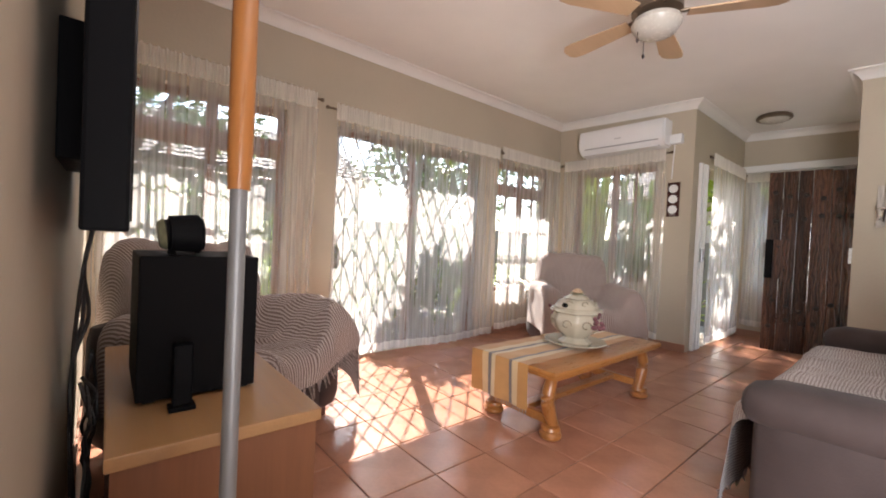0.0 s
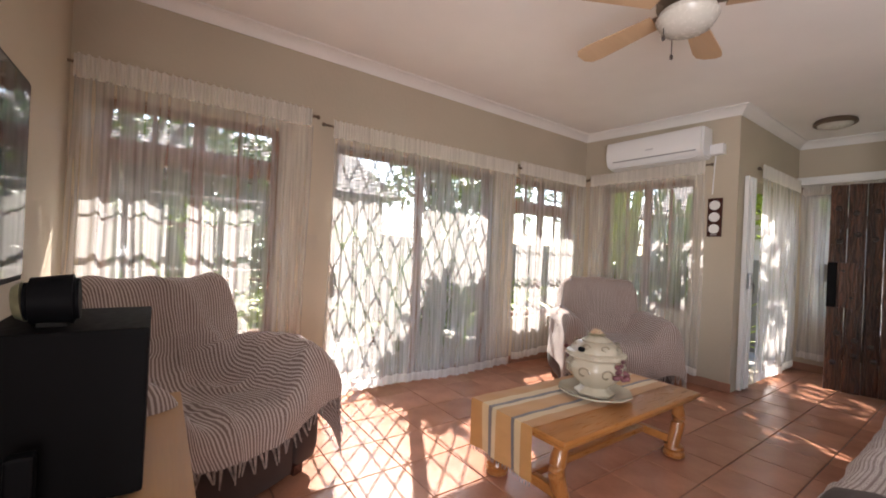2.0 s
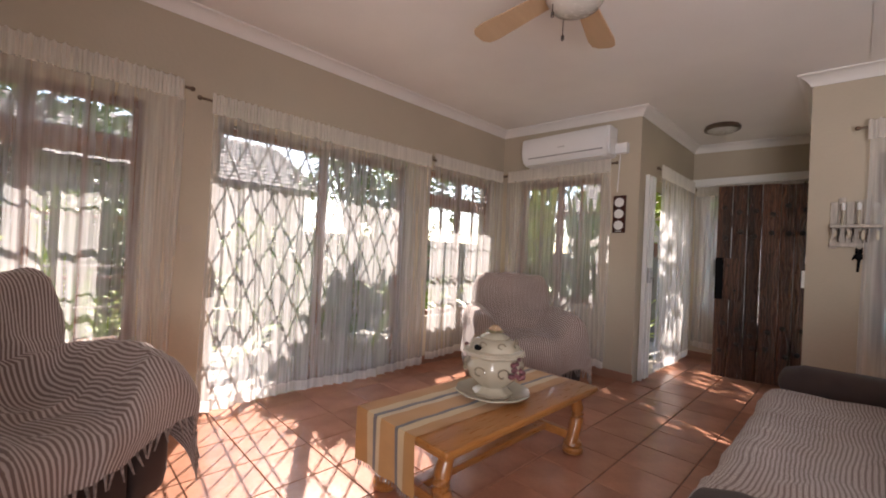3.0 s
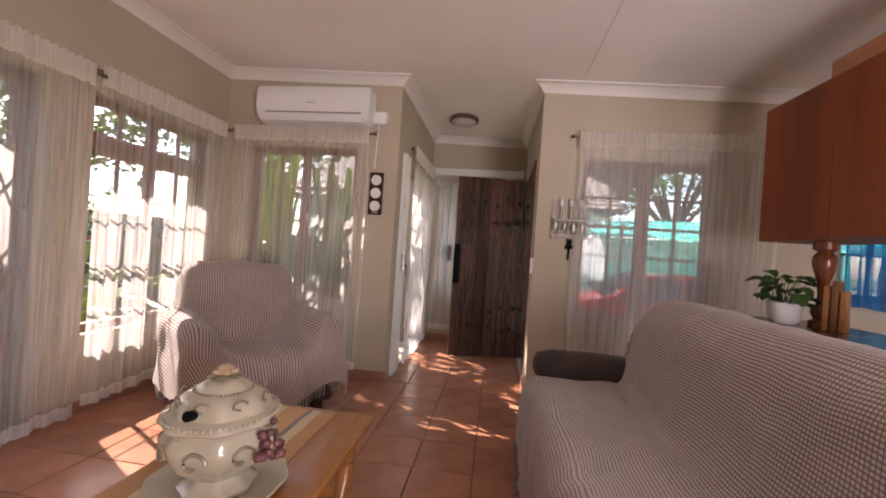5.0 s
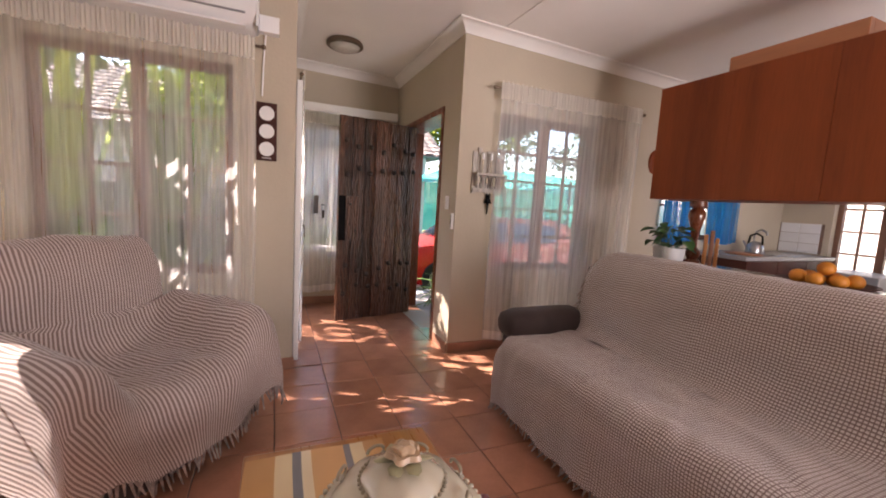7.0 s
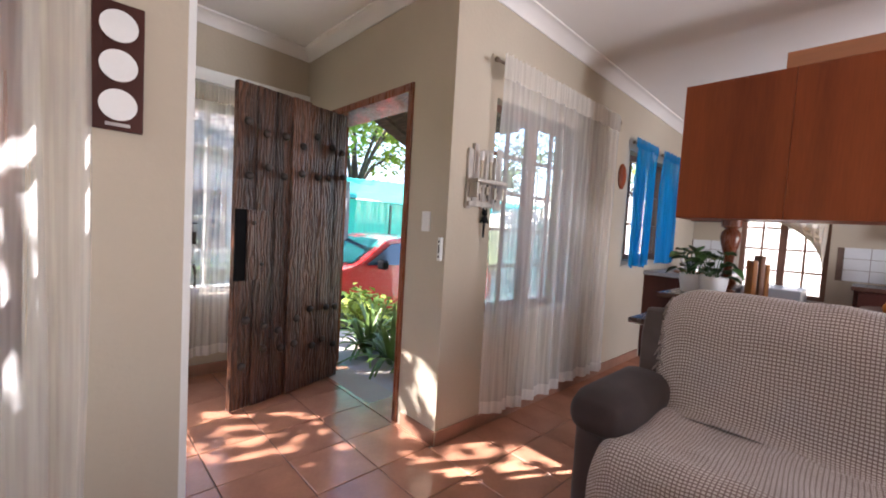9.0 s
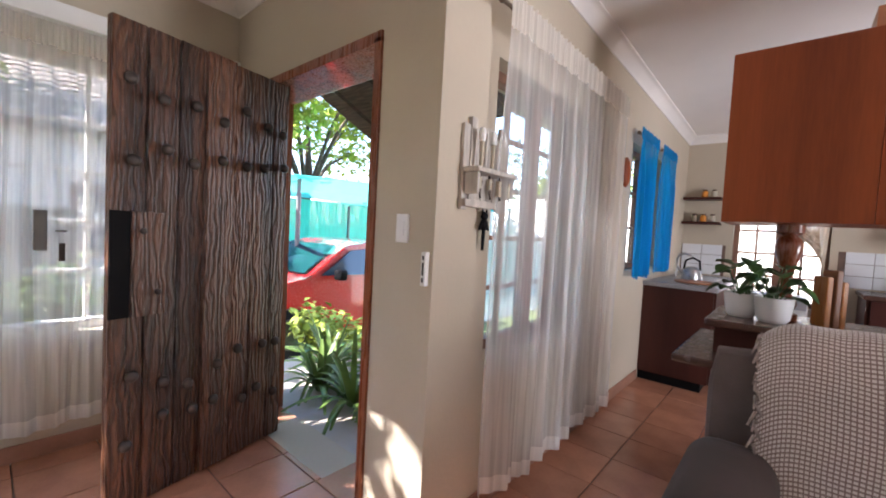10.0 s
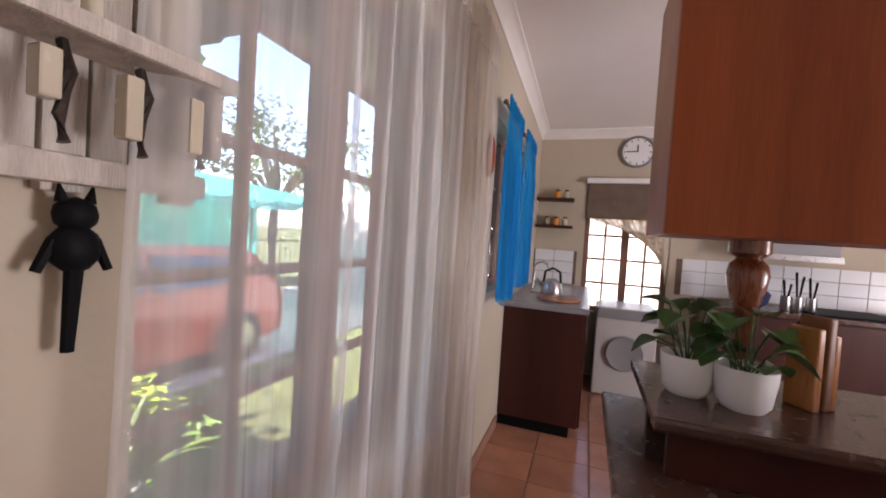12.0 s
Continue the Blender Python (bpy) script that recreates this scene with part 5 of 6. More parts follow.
def bar_counter():
    c = thing("bar_counter", "dark mahogany bar counter with a raised shelf and lower ledge", "counter", (2.1, -1.30, 0))
    L = 4.30 - 2.1
    part("raised_top", box(0, L, 0.06, 0.62, 0.885, 0.92, 0.010), M_BARTOP, c, "brown laminate raised top")
    part("riser", box(0.02, L - 0.03, 0.30, 0.33, 0.765, 0.885, 0.002), M_MAHOG, c), part("riser", box(0.02, L - 0.04, 0.56, 0.59, 0.765, 0.885, 0.004), M_MAHOG, c)
    part("lower_ledge", box(0, L + 0.09, 0.02, 0.80, 0.73, 0.765, 0.010), M_BARTOP, c, "brown laminate lower ledge")
    part("panel", box(0.05, L - 0.06, 0.10, 0.50, 0.06, 0.73, 0.003), M_MAHOG, c), part("plinth", box(0.08, L - 0.1, 0.14, 0.46, 0, 0.06), M_BLACKW, c)
    for x in (L - 0.28, L - 1.6):
        prof = [(0.0, 0.0), (0.055, 0.0), (0.055, 0.03), (0.035, 0.04), (0.05, 0.075), (0.048, 0.095), (0.026, 0.125), (0.022, 0.17), (0.03, 0.25), (0.05, 0.32), (0.056, 0.36), (0.05, 0.39), (0.032, 0.41), (0.055, 0.425), (0.055, 0.464), (0.0, 0.464)]
        part("turned_post", lathe(prof, 24, at=(x, 0.27, 0.92)), M_TURNED, c, "glossy turned wooden post", True)


bar_counter()


def pot(at, label, seed):
    p = thing("plant_pot", label, "plant pot", at, 0, "plants on the bar")
    p.scale = (0.82, 0.82, 0.86)
    part("pot", lathe([(0, 0), (0.062, 0), (0.078, 0.02), (0.09, 0.10), (0.092, 0.135), (0.086, 0.135), (0.08, 0.10), (0, 0.10)], 28), M_PLASTIC, p, "white plastic pot", True)
    rng = random.Random(seed)
    for k in range(17):
        a, h = rng.uniform(0, 6.28), rng.uniform(0.03, 0.20)
        r0 = rng.uniform(0.0, 0.04)
        base = Vector((r0 * math.cos(a), r0 * math.sin(a), 0.10))
        tip = base + Vector((math.cos(a) * rng.uniform(0.03, 0.11), math.sin(a) * rng.uniform(0.03, 0.11), h))
        st = part("stem", tube([base, (base + tip) / 2 + Vector((0, 0, 0.02)), tip], 0.003, 5), M_POTLEAF, p)
        ln, wd = rng.uniform(0.075, 0.12), rng.uniform(0.040, 0.060)
        dr = Vector((math.cos(a), math.sin(a), rng.uniform(-0.6, 0.7))).normalized()
        sd = dr.cross(Vector((0, 0, 1))).normalized()

        def fn(u, v, tip=tip, dr=dr, sd=sd, ln=ln, wd=wd):
            w = wd * math.sin(math.pi * min(1, u * 0.92 + 0.06)) ** 0.75
            q = (v - 0.5) * 2
            return tip + dr * (u * ln) + sd * (q * w) + Vector((0, 0, abs(q) * w * 0.45 - 0.5 * u * u * ln * 0.5))
        part("leaf", grid_sheet(fn, 7, 4, ln, wd), M_POTLEAF, p, "", True)


pot((4.18, -0.93, 0.92), "white pot with a green leafy house plant", 5)
pot((4.055, -0.875, 0.92), "white pot with a drooping leafy house plant", 9)
b = thing("chopping_boards", "wooden boards standing upright beside the plants", "boards", (3.90, -0.96, 0.92), 35)
part("board", box(-0.026, 0.0, -0.04, 0.04, 0, 0.23, 0.006), M_PINEZ, b), part("board", box(-0.06, -0.034, -0.035, 0.045, 0, 0.26, 0.006), M_OAKD, b), part("board", box(-0.09, -0.067, -0.03, 0.04, 0, 0.21, 0.006), M_PINEZ, b)
f = thing("fruit_tray", "dark tray with oranges on the bar counter", "tray", (3.22, -1.0, 0.92))
part("tray", lathe([(0, 0), (0.16, 0.0), (0.22, 0.03), (0.215, 0.034), (0.15, 0.008), (0, 0.008)], 36), M_MAHOG, f, "", True)
rng = random.Random(3)
for x, y, z in ((-0.07, 0.03, 0.045), (0.02, 0.06, 0.045), (0.08, -0.02, 0.045), (-0.02, -0.05, 0.045), (0.0, 0.01, 0.105), (-0.11, -0.03, 0.05), (0.10, 0.06, 0.05)):
    o = thing("orange", "ripe orange lying in a dark tray", "orange", (3.22 + x, -1.0 + y, 0.92 + z), 0, "oranges in the tray")
    bm = bmesh.new()
    ball(bm, (0, 0, 0), 0.042, 1, 1, 0.93, 3)
    part("peel", bm, M_ORANGE, o, "", True)
    bm = bmesh.new()
    ball(bm, (0, 0, 0.038), 0.005, 1, 1, 0.6, 1)
    part("stem_end", bm, M_LEAFC, o)


def sink_counter():
    c = thing("sink_cabinet", "dark mahogany kitchen base cabinet under the window", "cabinet", (4.47, SY + 0.002, 0))
    L = -2.44 - SY
    part("body", box(0.0, 0.548, 0, L, 0.08, 0.87, 0.003), M_MAHOG, c), part("plinth", box(0.05, 0.548, 0, L - 0.02, 0, 0.08), M_BLACKW, c)
    for k in range(3):
        a = k * L / 3
        d = part("door", box(-0.018, -0.001, a + 0.003, a + L / 3 - 0.003, 0.09, 0.865, 0.003), M_MAHOG, c)
        part("handle", box(-0.035, -0.018, a + 0.06, a + 0.07, 0.6, 0.72, 0.002), M_STEEL, d)
    w = thing("worktop", "grey speckled laminate kitchen worktop with sink", "worktop", (4.44, SY + 0.002, 0.871))
    part("slab", box(0, 0.578, 0, L + 0.03, 0, 0.04, 0.008), M_GREYTOP, w)
    part("sink_rim", box(0.10, 0.48, 0.35, 0.95, 0.0405, 0.046, 0.002), M_STEEL, w)
    t = thing("kitchen_tap", "curved chrome kitchen tap behind the sink", "tap", (4.93, -3.35, 0.917))
    part("spout", tube([(0, 0, 0), (0, 0, 0.18), (-0.02, 0, 0.23), (-0.07, 0, 0.25), (-0.12, 0, 0.23), (-0.13, 0, 0.19)], 0.012, 10), M_STEEL, t, "", True)
    part("lever", box(-0.01, 0.01, 0.03, 0.09, 0.03, 0.045, 0.003), M_STEEL, t)
    k = thing("kettle", "steel stovetop kettle with black handle on the worktop", "kettle", (4.74, -3.05, 0.911))
    part("body", lathe([(0, 0), (0.085, 0), (0.09, 0.02), (0.075, 0.09), (0.04, 0.13), (0, 0.135)], 28), M_STEEL, k, "", True)
    part("handle", tube([(-0.07, 0, 0.10), (-0.06, 0, 0.19), (0, 0, 0.22), (0.06, 0, 0.19), (0.07, 0, 0.10)], 0.010, 8), M_BLACK, k, "", True)
    part("spout", tube([(0.075, 0, 0.06), (0.11, 0, 0.10), (0.125, 0, 0.13)], [0.018, 0.013, 0.01], 8), M_STEEL, k, "", True)
    y = thing("round_board", "round terracotta-coloured board lying on the worktop", "board", (4.66, -2.72, 0.911))
    part("disc", lathe([(0, 0), (0.155, 0), (0.165, 0.008), (0.16, 0.016), (0, 0.016)], 32), M_CHERRYX, y, "", True)
    for z, n in ((1.50, 3), (1.78, 2)):
        s = thing("corner_shelf", "small dark wooden wall shelf with jars", "shelf", (4.80, SY + 0.001, z), 0, "corner shelves")
        part("board", box(-0.16, 0.21, 0, 0.17, 0, 0.028, 0.004), M_MAHOG, s)
        for q in range(n):
            j = thing("jar", "small pale jar standing on the corner shelf", "jar", (4.72 + q * 0.09, SY + 0.08, z + 0.028), 0, "jars on shelves")
            part("body", lathe([(0, 0), (0.028, 0), (0.032, 0.01), (0.032, 0.06), (0.02, 0.075), (0, 0.075)], 16), (M_CERAMIC, M_ORANGE, M_CERAMICG)[q], j, "", True)
            part("lid", lathe([(0, 0.075), (0.022, 0.075), (0.022, 0.09), (0, 0.09)], 16), M_MAHOG, j)


sink_counter()
curtain("x", EX - 0.07, -3.05, -2.52, 0.99, 2.13, -1, "turquoise voile curtain drawn to one side of the kitchen window", 0.12, 0.03, M_BLUE, 21, "kitchen curtains", 0.0, 0.05, 0.9)
curtain("x", EX - 0.07, -2.36, -1.80, 0.97, 2.13, -1, "turquoise voile curtain drawn beside the kitchen window", 0.12, 0.035, M_BLUE, 22, "kitchen curtains", 0.0, 0.05, 0.9)
w = thing("wall_plate", "oval dark framed plaque on the kitchen wall", "plaque", (EX, -1.70, 1.79))
bm = lathe([(0.0, 0.0), (0.085, 0.0), (0.09, 0.01), (0.075, 0.02), (0.06, 0.012), (0, 0.012)], 28)
bm.transform(Matrix.Rotation(radians(-90), 4, "Y") @ Matrix.Diagonal((1.3, 0.8, 1, 1)))
part("rim", bm, M_CHERRY, w, "", True)


def wall_clock():
    c = thing("wall_clock", "round pale wall clock with a grey rim", "clock", (4.08, SY, 2.30))
    R = Matrix.Rotation(radians(-90), 4, "X")
    bm = lathe([(0.0, 0.0), (0.155, 0.0), (0.16, 0.02), (0.145, 0.03), (0.135, 0.02)], 40)
    bm.transform(R)
    part("rim", bm, M_GREYSTEEL, c, "", True)
    bm = lathe([(0.134, 0.0215), (0.0, 0.022)], 40)
    bm.transform(R)
    part("dial", bm, M_PLASTIC, c)
    part("hour_pointer", box(-0.005, 0.005, 0.026, 0.028, 0, 0.07), M_BLACK, c), part("minute_pointer", box(0, 0.1, 0.029, 0.031, -0.004, 0.004), M_BLACK, c)
    for k in range(12):
        a = k * math.pi / 6
        x, z = 0.118 * math.sin(a), 0.118 * math.cos(a)
        part("hour_mark", box(x - 0.005, x + 0.005, 0.0225, 0.024, z - 0.008, z + 0.008), M_BLACK, c)


wall_clock()
k = thing("roller_blind", "brown roller blind over the top of the kitchen window", "blind", (4.12, SY + 0.02, 1.62))
part("fabric", box(-0.39, 0.39, 0, 0.006, 0, 0.36), M_BLIND, k)
part("pelmet", box(-0.41, 0.41, 0, 0.05, 0.36, 0.41, 0.004), M_WHITE, k)
k = thing("tied_drape", "beige curtain pulled diagonally across the kitchen window", "curtain", (4.12, SY + 0.05, 0.9))


def _drape(u, v):
    top = -0.38 + 0.76 * u
    x = top + (0.36 - top) * (v ** 1.3) * 0.92
    lo = 0.72 - v * 0.62 * (0.25 + 0.75 * u)
    return (-x, 0.03 + 0.018 * math.sin(u * 40 + v * 4) * (1 - 0.5 * v), lo)


part("cloth", grid_sheet(_drape, 60, 18, 0.8, 0.7), M_DRAPE, k, "", True)
k = thing("washing_machine", "white front-loading washing machine below the window", "washing machine", (3.86, SY + 0.03, 0))
part("body", box(0, 0.50, 0, 0.52, 0.01, 0.80, 0.012), M_APPLIANCE, k)
part("control_panel", box(0.01, 0.49, 0.52, 0.53, 0.70, 0.79, 0.003), M_PLASTICD, k)
bm = lathe([(0.0, 0.02), (0.11, 0.02), (0.15, 0.03), (0.16, 0.0)], 32)
bm.transform(Matrix.Translation((0.25, 0.52, 0.40)) @ Matrix.Rotation(radians(-90), 4, "X"))
part("door", bm, M_PLASTICD, k, "", True)
for x in (0.05, 0.45):
    part("foot", box(x - 0.02, x + 0.02, 0.05, 0.45, 0, 0.012), M_RUBBER, k)
k = thing("stove_counter", "dark wooden kitchen counter with hob along the south wall", "counter", (1.2, SY + 0.01, 0))
part("body", box(0, 2.3, 0, 0.56, 0.08, 0.87, 0.003), M_MAHOG, k), part("top", box(0, 2.32, 0, 0.60, 0.871, 0.91, 0.008), M_BARTOP, k), part("plinth", box(0.03, 2.27, 0, 0.5, 0, 0.08), M_BLACKW, k)
for q in range(4):
    part("door", box(0.57 * q + 0.01, 0.57 * q + 0.56, 0.561, 0.578, 0.09, 0.86, 0.003), M_MAHOG, k)
part("hob", box(1.0, 1.6, 0.05, 0.55, 0.9105, 0.925, 0.004), M_BLACK, k)
k = thing("cooker_hood", "dark grey metal cooker hood on the kitchen wall", "cooker hood", (2.55, SY + 0.001, 1.32))
part("body", box(0, 0.6, 0, 0.30, 0, 0.22, 0.01), M_PLASTICD, k), part("lip", box(-0.01, 0.61, 0.301, 0.33, 0, 0.05, 0.005), M_STEEL, k)
for x, h in ((2.75, 0.20), (2.84, 0.24), (2.92, 0.17)):
    k = thing("utensil_jar", "tall jar of cooking utensils on the counter", "jar", (x, -3.62, 0.91), 0, "jars on the counter")
    part("body", lathe([(0, 0), (0.035, 0), (0.038, 0.01), (0.036, 0.12), (0.032, 0.12), (0, 0.02)], 16), M_STEEL, k, "", True)
    bm = bmesh.new()
    rod(bm, (0, 0, 0.02), (0.03, 0.02, h + 0.08), 0.006, 0.009, 6), rod(bm, (0, 0, 0.02), (-0.03, 0.0, h + 0.05), 0.006, 0.009, 6)
    part("utensils", bm, M_BLACK, k)
k = thing("dish_cloth", "dark blue cloth bundle on the counter", "cloth", (3.15, -3.55, 0.91))
bm = bmesh.new()
ball(bm, (0, 0, 0.09), 0.09, 1.1, 0.8, 1, 3)
for v in bm.verts:
    v.co += noise.noise_vector(v.co * 14) * 0.03
    v.co.z = max(0, v.co.z)
part("cloth", bm, mat("navy_cotton", (0.02, 0.035, 0.10), 0.9, 0, 0.2, 10, 90, 0.3), k, "", True)

# ---- outside ----


def leaves(n, spread, size, rng, droop=0.3, hang=1.0):
    """Many small folded leaves in uneven clumps round the given centres."""
    V, F = [], []
    for c, r in spread:
        for _ in range(n):
            d = Vector((rng.gauss(0, 1), rng.gauss(0, 1), rng.gauss(0, 0.8)))
            p = c + d.normalized() * r * rng.random() ** 0.5
            a, t = rng.uniform(0, 6.28), rng.uniform(-0.9, 0.5)
            f = Vector((math.cos(a) * math.cos(t), math.sin(a) * math.cos(t), math.sin(t)))
            s = f.cross(Vector((0, 0, 1))).normalized()
            L = size * rng.uniform(0.6, 1.3)
            w = L * 0.28
            k = len(V)
            up = s.cross(f) * w * 0.4
            V += [p, p + f * L * 0.5 + s * w + up, p + f * L, p + f * L * 0.5 - s * w + up, p + f * L * 0.5]
            F += [(k, k + 4, k + 1), (k + 1, k + 4, k + 2), (k, k + 3, k + 4), (k + 3, k + 2, k + 4)]
    me = bpy.data.meshes.new("leaves")
    me.from_pydata([tuple(v) for v in V], [], F)
    return me


def tree(at, h, crown, seed, material, n=170, size=0.22, label="leafy garden tree with an uneven crown"):
    rng = random.Random(seed)
    t = thing("tree", label, "tree", at, 0, "garden trees")
    part("trunk", tube([(0, 0, 0), (0.06, 0.03, h * 0.3), (0.02, -0.05, h * 0.6), (0.1, 0, h * 0.85)], [h * 0.035, h * 0.028, h * 0.02, h * 0.01], 9), M_BARK, t, "", True)
    cl = []
    for k in range(11):
        a = k * 2.4 + rng.random()
        r = crown * rng.uniform(0.35, 0.95)
        c = Vector((r * math.cos(a), r * math.sin(a), h * rng.uniform(0.62, 1.05)))
        cl.append((c, crown * rng.uniform(0.28, 0.5)))
        part("limb", tube([(0.03, 0, h * 0.45), c * 0.5 + Vector((0, 0, h * 0.28)), c], [h * 0.014, h * 0.009, h * 0.004], 6), M_BARK, t, "", True)
    me = leaves(n, cl, size, rng)
    me.materials.append(material)
    o = new("crown", me)
    o.parent = t


def strap_plant(at, n, length, width, seed, material, label, group="garden plants", arch=0.7, spread=1.0):
    """A plant of long arching strap leaves from one base."""
    rng = random.Random(seed)
    p = thing("strap_leaf_plant", label, "plant", at, 0, group)
    for k in range(n):
        a = k * 2.399 + rng.uniform(-0.3, 0.3)
        L, lean = length * rng.uniform(0.7, 1.15), rng.uniform(0.25, 1.0) * spread
        d, s = Vector((math.cos(a), math.sin(a), 0)), Vector((-math.sin(a), math.cos(a), 0))

        def fn(u, v, L=L, lean=lean, d=d, s=s):
            q = (v - 0.5) * 2
            w = width * (0.35 + 0.65 * math.sin(math.pi * min(1, 0.15 + u * 0.83)))
            r = L * lean * (u ** 1.2)
            z = L * (u * (1.15 - lean * 0.4) - arch * lean * u * u * 0.9)
            return d * (r + 0.03) + s * (q * w) + Vector((0, 0, z + abs(q) * w * 0.5))
        part("leaf", grid_sheet(fn, 9, 2, L, width), material, p, "", True)


tree((0.2, 7.3, -0.42), 4.6, 1.7, 1, M_LEAF), tree((6.6, 8.0, -0.42), 3.8, 1.8, 2, M_LEAFY), tree((-2.4, 7.5, -0.42), 5.2, 1.9, 3, M_LEAFY)
tree((8.2, 5.2, -0.42), 4.2, 1.9, 4, M_LEAF), tree((11.5, 2.6, -0.42), 4.8, 2.2, 5, M_LEAFY, 320), tree((14.5, -4.5, -0.42), 5.4, 2.6, 6, M_LEAFY, 520, 0.26, label="yellow-green leafy tree behind the driveway")
tree((4.3, 5.75, -0.42), 3.55, 0.6, 21, M_LEAF, 100, 0.2, "slim leafy tree shading the sliding door")
tree((13.6, -9.5, -0.42), 5.2, 2.3, 7, M_LEAF), tree((10.0, -13.0, -0.42), 5.0, 2.3, 8, M_LEAFY)
for x, y, h, sd, mt in ((3.05, 4.55, 1.45, 11, M_LEAF), (3.75, 5.0, 1.5, 12, M_LEAF), (4.85, 4.9, 1.9, 13, M_LEAFY), (0.2, 5.6, 1.5, 14, M_LEAF), (1.1, 5.9, 1.7, 15, M_LEAFY), (6.6, 3.6, 1.9, 16, M_LEAF), (7.9, 3.0, 1.4, 17, M_LEAFY), (5.95, 2.62, 2.1, 18, M_LEAF), (5.85, 3.3, 2.3, 19, M_LEAFY)):
    base = -0.06 if (x < 6.0 and y < 5.4) else -0.42
    strap_plant((x, y, base), 26, h, 0.06, sd, mt, "large arching strap-leaved garden plant", spread=0.24 if 5.6 < x < 6.0 else 1.0)
for x, y, h, sd in ((5.8, -0.30, 0.5, 34), (6.35, -0.22, 0.55, 35), (6.75, -0.2, 0.5, 36), (6.05, -0.55, 0.62, 31), (6.5, -0.75, 0.7, 32), (7.0, -0.45, 0.75, 33)):
    strap_plant((x, y, -0.05 if y > -1 else -0.42), 30, h, 0.022, sd, M_LEAF, "potted strap-leaved plant beside the doorstep", "plants by the door", 0.9)


def shrub(at, r, h, seed, material, n=120):
    rng = random.Random(seed)
    s = thing("shrub", "dense leafy garden shrub", "shrub", at, 0, "garden shrubs")
    cl = [(Vector((rng.uniform(-r, r) * 0.6, rng.uniform(-r, r) * 0.6, h * rng.uniform(0.25, 0.85))), r * rng.uniform(0.35, 0.55)) for _ in range(8)]
    me = leaves(n, cl, 0.12, rng)
    me.materials.append(material)
    o = new("foliage", me)
    o.parent = s
    bm = bmesh.new()
    for c, q in cl:
        rod(bm, (0, 0, 0), c, 0.018, 0.006, 5)
    part("stems", bm, M_BARK, s)


shrub((3.55, 4.75, -0.06), 0.55, 1.5, 41, M_LEAF, 200), shrub((3.0, 5.1, -0.06), 0.5, 1.2, 47, M_LEAF, 160)
shrub((5.7, 3.2, -0.42), 0.6, 1.9, 42, M_LEAF, 110), shrub((7.6, 3.9, -0.42), 0.6, 1.7, 43, M_LEAFY, 110)
shrub((8.0, 1.2, -0.42), 0.6, 1.3, 44, M_LEAF), shrub((7.35, -1.15, -0.42), 0.45, 0.75, 48, M_LEAFY, 90), shrub((8.0, -1.0, -0.42), 0.5, 0.9, 49, M_LEAFY, 110), shrub((6.9, -1.5, -0.42), 0.4, 0.6, 50, M_LEAF, 90), shrub((-0.3, 5.9, -0.42), 0.8, 1.6, 45, M_LEAF), shrub((1.9, 6.2, -0.42), 0.8, 1.4, 46, M_LEAFY)

for k, x in enumerate((-2.2, -0.9, 0.5, 1.8, 3.1, 4.4, 5.8, 7.2)):
    shrub((x, 7.7 + 0.25 * (k % 3), -0.42), 1.0, 2.3, 60 + k, M_LEAF if k % 2 else M_LEAFY, 210)
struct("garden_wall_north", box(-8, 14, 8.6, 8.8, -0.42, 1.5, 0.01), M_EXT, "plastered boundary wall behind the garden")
# Wall added to catch sunlight and brighten the kitchen window and floor reflection.
struct("bounce_wall_south", box(-4, 12, -9.0, -8.8, -0.42, 2.3, 0.01), M_PALE, "added pale wall bouncing sunlight to the kitchen window")
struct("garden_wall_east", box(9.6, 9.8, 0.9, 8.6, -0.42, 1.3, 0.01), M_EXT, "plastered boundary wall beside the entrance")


def neighbour(at, w, d, h, rz, wall_mat):
    n = thing("neighbour_house", "plastered neighbouring house with a grey tiled roof", "house", at, rz, "neighbouring houses")
    part("wall", box(-w / 2, w / 2, -d / 2, d / 2, 0, h), wall_mat, n)
    rise = 1.7
    bm = bmesh.new()
    e = 0.4
    A = [bm.verts.new(p) for p in ((-w / 2 - e, -d / 2 - e, h), (w / 2 + e, -d / 2 - e, h), (w / 2 + e, d / 2 + e, h), (-w / 2 - e, d / 2 + e, h), (-w / 2 - e, 0, h + rise), (w / 2 + e, 0, h + rise))]
    for f in ((0, 1, 5, 4), (2, 3, 4, 5), (0, 4, 3), (1, 2, 5), (0, 3, 2, 1)):
        bm.faces.new([A[i] for i in f])
    roof = part("roof", bm, M_ROOFT, n, "grey tiled pitched roof")
    for k in range(14):
        f = k / 14
        y, z = -(d / 2 + e) * (1 - f), h + rise * f
        bm = bmesh.new()
        m = 90
        V = [[bm.verts.new((-w / 2 - e + (w + 2 * e) * i / m, y + 0.24 * q, z + 0.045 + 0.24 * q * rise / (d / 2 + e) - 0.03 * q + 0.03 * abs(math.sin(i * math.pi / 3)))) for q in (0, 1)] for i in range(m + 1)]
        for i in range(m):
            bm.faces.new((V[i][0], V[i + 1][0], V[i + 1][1], V[i][1]))
        part("tile_course", bm, M_ROOFT, roof)
    for x in (-w / 4, w / 4):
        q = part("window", box(x - 0.5, x + 0.5, -d / 2 - 0.03, -d / 2 - 0.002, 1.0, 2.1, 0.01), M_FRAME, n)
        part("pane", box(x - 0.42, x + 0.42, -d / 2 - 0.035, -d / 2 - 0.031, 1.08, 2.02), M_CARGLASS, q)


